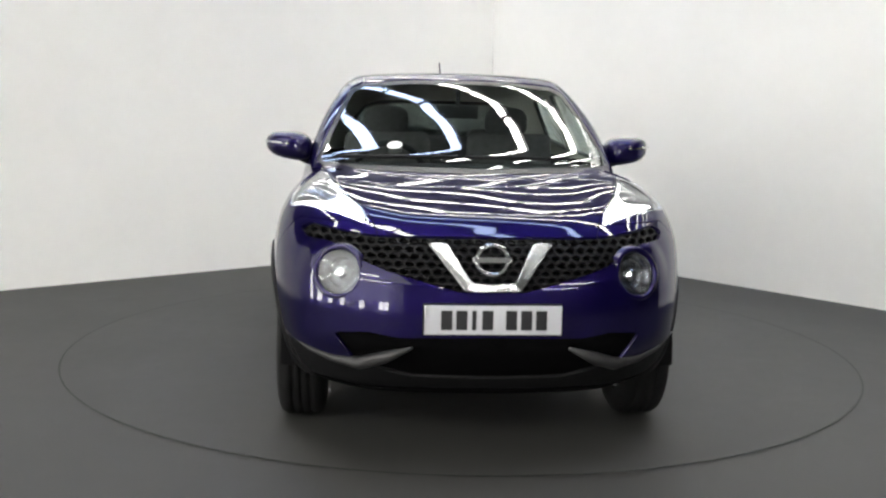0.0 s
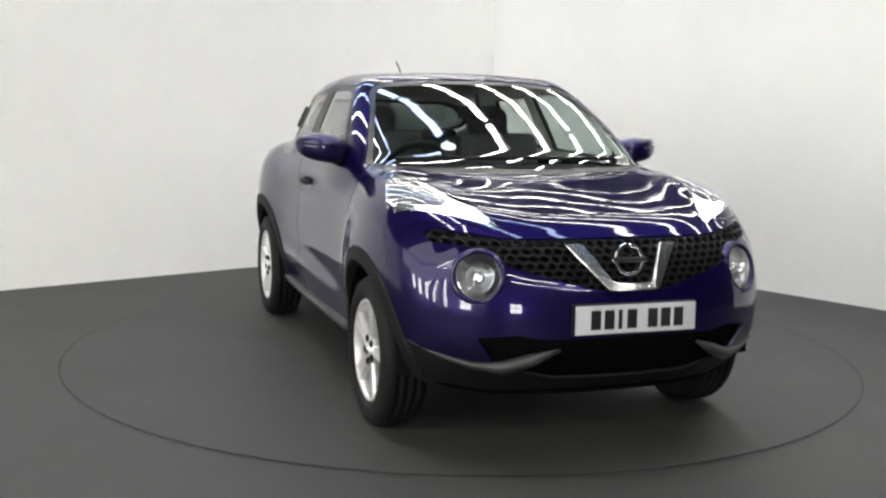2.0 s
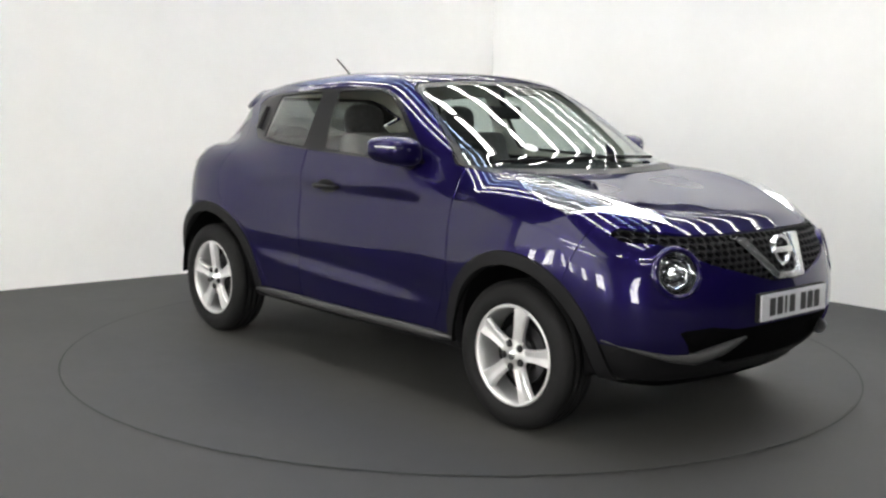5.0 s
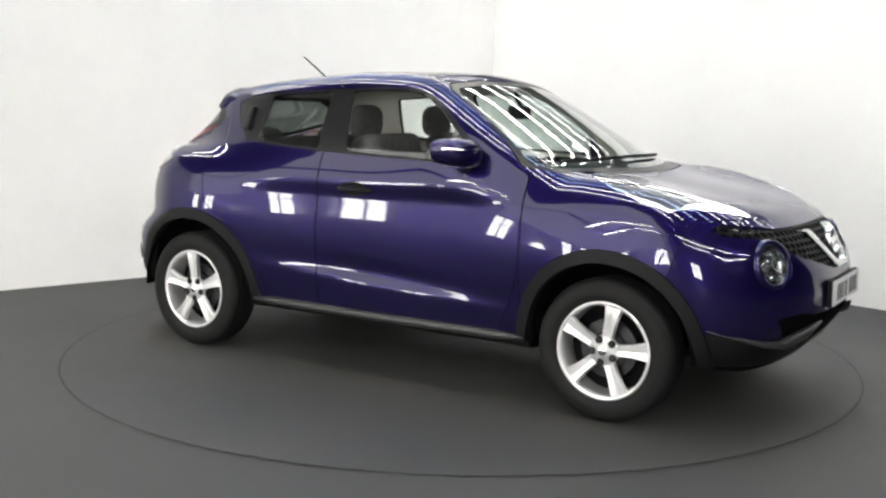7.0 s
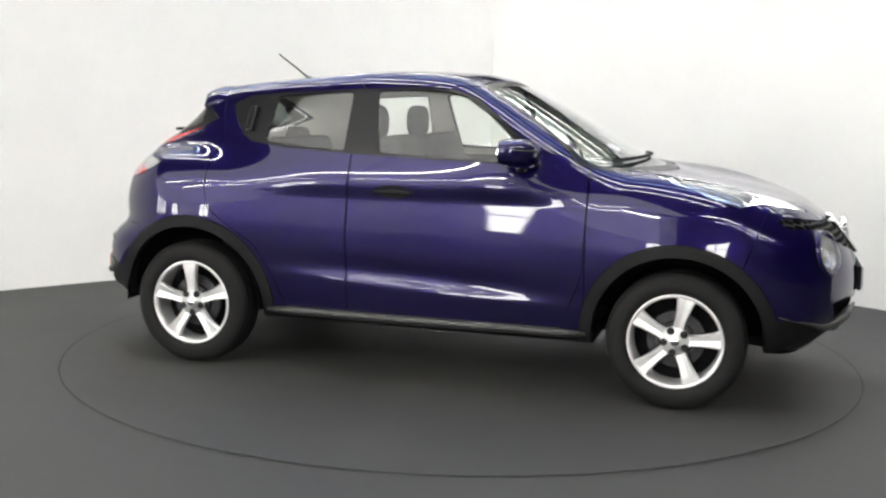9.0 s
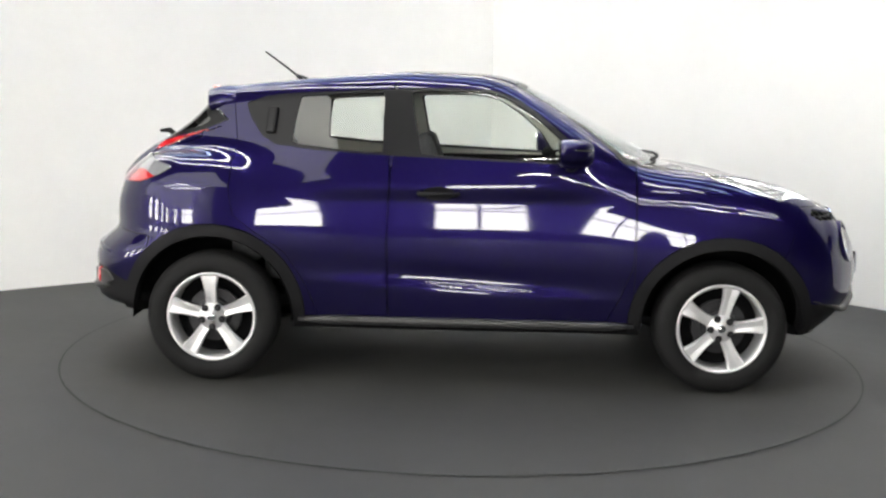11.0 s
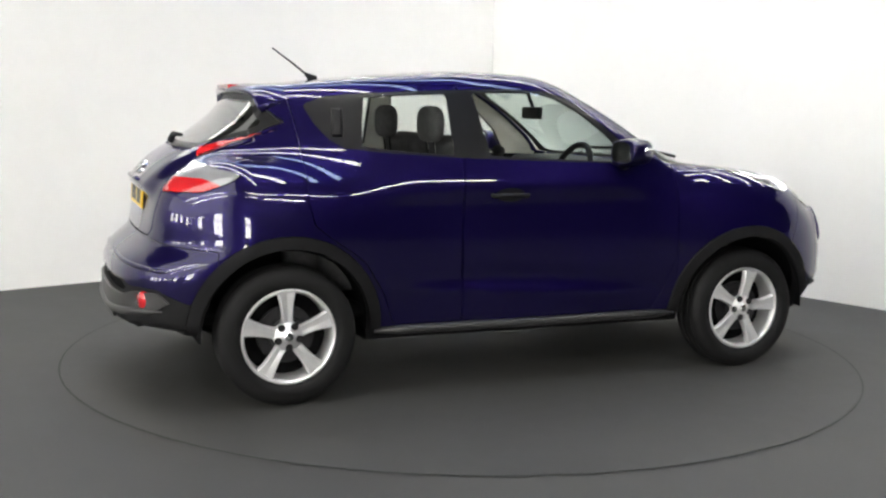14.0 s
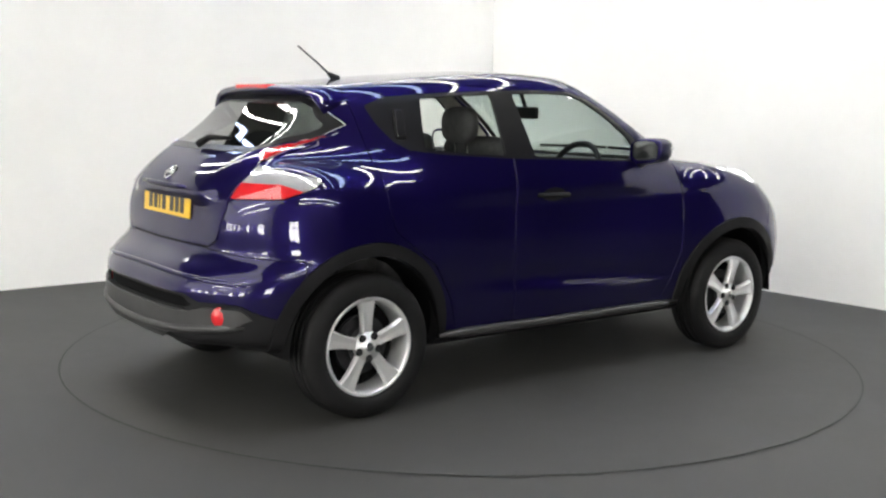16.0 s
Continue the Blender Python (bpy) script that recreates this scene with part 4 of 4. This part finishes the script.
def build_top_and_rear(car):
    a0, n = meet((-0.952, 0, 2.0), (0, 0, -1))
    aerial = part("aerial", tube([a0 + Vector((-0.012, 0, 0.018)), a0 + Vector((-0.09, 0, 0.078)), a0 + Vector((-0.20, 0, 0.155))], [0.006, 0.005, 0.004], 8), BLACK_PLASTIC, car, "thin black roof aerial leaning back")
    part("aerial_base", tube([a0 + Vector((0.03, 0, -0.002)), a0 + Vector((0.0, 0, 0.010)), a0 + Vector((-0.025, 0, 0.028))], [0.022, 0.018, 0.008], 12), BLACK_PLASTIC, aerial, "", True)
    # roof spoiler over the rear window
    bm = bmesh.new()
    rows = []
    for k in range(17):
        y = -0.54 + 0.0675 * k
        drop = 0.05 * (abs(y) / 0.54) ** 3
        fx = -1.24 + 0.16 * y * y
        q, n = meet((fx, y, 2.0), (0, 0, -1))
        tip = Vector((-1.415 + 0.24 * y * y, y, q.z - 0.018 - drop * 0.6))
        rows.append([bm.verts.new(c) for c in (q + n * 0.001, q * 0.5 + tip * 0.5 + Vector((0, 0, 0.014)), tip + Vector((0.008, 0, 0.007)), tip, tip + Vector((0.02, 0, -0.022)), Vector((fx - 0.10, y, q.z - 0.055)))])
    for a, b in zip(rows, rows[1:]):
        for i in range(5):
            bm.faces.new((a[i], a[i + 1], b[i + 1], b[i]))
    bm.faces.new(rows[0])
    bm.faces.new(rows[-1][::-1])
    bmesh.ops.recalc_face_normals(bm, faces=bm.faces)
    sp = part("roof_spoiler", bm, PAINT, car, "blue-purple roof spoiler", True)
    lamp = box((0.05, 0.32, 0.022), (-1.388, 0, 1.466), 0.006)
    part("brake_light", lamp, RED_LENS, sp, "high red brake light")
    # rear wiper, badge, lamps in the bumper
    q, n = meet((-2.4, 0, 1.175), (1, 0, 0))
    w = tube([q + n * 0.02 + Vector((0, 0.02, 0.0)), q + n * 0.045 + Vector((0.01, -0.10, 0.012)), q + n * 0.040 + Vector((0.02, -0.30, 0.018))], [0.018, 0.014, 0.008], 10)
    part("rear_wiper", w, BLACK_PLASTIC, car, "black rear wiper", True)
    grip = []
    for k in range(7):
        q, n = meet((-2.6, -0.24 + 0.08 * k, 1.005), (1, 0, 0))
        grip.append(q + n * 0.008)
    part("tailgate_grip", tube(grip, [0.006] + [0.013] * 5 + [0.006], 10), PAINT, car, "painted grip bar above the rear plate", True)
    fold = []
    for k in range(23):
        y = -0.77 + 0.07 * k
        q, n = meet((-2.6, y, 0.655 - 0.03 * (y / 0.77) ** 2), (1, 0, 0))
        fold.append(q + n * -0.004)
    part("bumper_fold", tube(fold, [0.003] + [0.012] * 21 + [0.003], 8), PAINT, car, "raised fold along the rear bumper", True)
    q, n = meet((-2.6, 0, 1.055), (1, 0, 0))
    b = merge(lathe([(0.030, 0), (0.032, 0.008), (0.038, 0.008), (0.040, 0)], 36, "Z"), box((0.092, 0.014, 0.012), (0, 0, 0.004), 0.002))
    bmesh.ops.transform(b, matrix=facing(q + n * 0.003, n), verts=b.verts)
    part("rear_badge", b, CHROME, car, "round chrome badge with a cross bar")
    # lighter centre piece and lip of the rear trim
    pts = []
    for k in range(19):
        y = -0.72 + 0.08 * k
        q, n = meet((-2.6, y, 0.40 + 0.05 * min(1, abs(y) / 0.7) ** 2), (1, 0, 0))
        pts.append(q + n * 0.002)
    part("rear_trim_lip", tube(pts, [0.006] + [0.020] * 17 + [0.006], 10), SATIN_GREY, car, "satin grey lip on the rear bumper trim", True)
    pts = []
    for k in range(13):
        y = -0.42 + 0.07 * k
        q, n = meet((-2.6, y, 0.345), (1, 0, 0))
        pts.append(q + n * 0.004)
    part("rear_diffuser", tube(pts, [0.010] + [0.030] * 11 + [0.010], 10), BLACK_PLASTIC, car, "black rear diffuser", True)
    for s in (-1, 1):
        q, n = meet((-2.6, s * 0.63, 0.49), (1, 0, 0))
        b = lathe([(0, 0.012), (0.036, 0.010), (0.044, 0.0), (0.044, -0.02)], 28, "Z")
        bmesh.ops.scale(b, vec=(0.8, 1.0, 1), verts=b.verts)
        bmesh.ops.transform(b, matrix=facing(q, n), verts=b.verts)
        part("rear_fog_lamp", b, RED_LENS, car, "small red lamp in the rear bumper", True)


def seat(parent_car, x, y, wide, bench=False):
    base = part("seat", box((0.50, wide, 0.20), (x, y, 0.58), 0.06, None, 3), SEAT_CLOTH, parent_car, "charcoal cloth seat", True)
    lean = Matrix.Rotation(radians(-18), 4, "Y")
    part("backrest", box((0.16, wide, 0.62), (x - 0.34, y, 0.88), 0.06, None, 3) if bench else merge(box((0.15, wide, 0.60), (0, 0, 0.30), 0.06, lean @ Matrix.Translation((0, 0, 0)), 3)), SEAT_CLOTH, base, "", True)
    if not bench:
        base.children[0].location = (x - 0.24, y, 0.64)
    for hy in ((y - 0.32, y + 0.32) if bench else (y,)):
        hx, hz = (x - 0.38, 1.17) if bench else (x - 0.455, 1.295)
        bm = bmesh.new()
        bmesh.ops.create_icosphere(bm, subdivisions=3, radius=1)
        for v in bm.verts:
            v.co = [math.copysign(abs(c) ** 0.7, c) for c in v.co]
            v.co = (hx + v.co.x * 0.05, hy + v.co.y * 0.13, hz + v.co.z * (0.075 if bench else 0.095))
        part("headrest", bm, SEAT_CLOTH, base, "padded headrest", True)
        for o in (-0.05, 0.05):
            part("headrest_post", tube([(hx + 0.02, hy + o, hz - 0.20), (hx, hy + o, hz - 0.05)], 0.006, 8), CHROME, base)


def build_interior(car):
    seat(car, 0.05, -0.36, 0.50)
    seat(car, 0.05, 0.36, 0.50)
    seat(car, -0.80, 0.0, 1.22, True)
    part("dashboard", box((0.42, 1.30, 0.26), (0.72, 0, 0.97), 0.08, None, 4), BLACK_PLASTIC, car, "black dashboard", True)
    part("cabin_floor", box((2.6, 1.40, 0.06), (-0.4, 0, 0.40), 0.02), DARK_INSIDE, car)
    ring = bmesh.new()
    steps, tiny = 40, 10
    loops = [[ring.verts.new(((0.180 + 0.017 * math.cos(b)) * math.cos(a), (0.180 + 0.017 * math.cos(b)) * math.sin(a), 0.017 * math.sin(b))) for b in (2 * math.pi * j / tiny for j in range(tiny))] for a in (2 * math.pi * i / steps for i in range(steps))]
    for i in range(steps):
        for j in range(tiny):
            ring.faces.new((loops[i][j], loops[(i + 1) % steps][j], loops[(i + 1) % steps][(j + 1) % tiny], loops[i][(j + 1) % tiny]))
    wheel = merge(ring, box((0.33, 0.05, 0.02), (0, 0, 0), 0.008), box((0.04, 0.17, 0.02), (0, -0.09, 0), 0.008), lathe([(0, 0.02), (0.05, 0.015), (0.065, 0), (0.06, -0.03)], 24, "Z"))
    bmesh.ops.transform(wheel, matrix=facing(Vector((0.42, -0.36, 1.03)), (-1, 0, 0.45)), verts=wheel.verts)
    part("steering_wheel", wheel, BLACK_PLASTIC, car, "black steering wheel", True)
    inner = box((0.03, 0.22, 0.07), (0.36, 0, 1.36), 0.012, None, 3)
    part("interior_mirror", inner, BLACK_PLASTIC, car, "black interior mirror", True)
    part("mirror_stalk", tube([(0.37, 0, 1.38), (0.33, 0, 1.47)], 0.012, 8), BLACK_PLASTIC, car)


def build_car():
    car = new("car")
    tagged(car, "dark blue-purple compact crossover car with its lamps lit, on the turntable", "car")
    cut = build_skin(car)
    build_wheels(car)
    build_lamps(car, cut)
    build_front(car, cut)
    build_sides(car, cut)
    build_top_and_rear(car)
    build_interior(car)
    return car


CAR = build_car()


# ---------------------------------------------------------------- what moves
def motions():
    """The turntable carries the car round, from its nose to its tail."""
    rows, plate = [], []
    for k in range(33):
        t = k * 0.5
        a = -84.71 + 7.701 * t + 0.008 * t * (t - 16)
        c, s = math.cos(radians(a)), math.sin(radians(a))
        ox, oy = -0.034, 0.071
        rows.append((t, pose(-(c * ox - s * oy), -(s * ox + c * oy), 0.004, 0, 0, a)))
        plate.append((t, pose(0, 0.03, 0, 0, 0, a)))
    walk(CAR, rows)
    walk(bpy.data.objects["turntable"], plate)


motions()
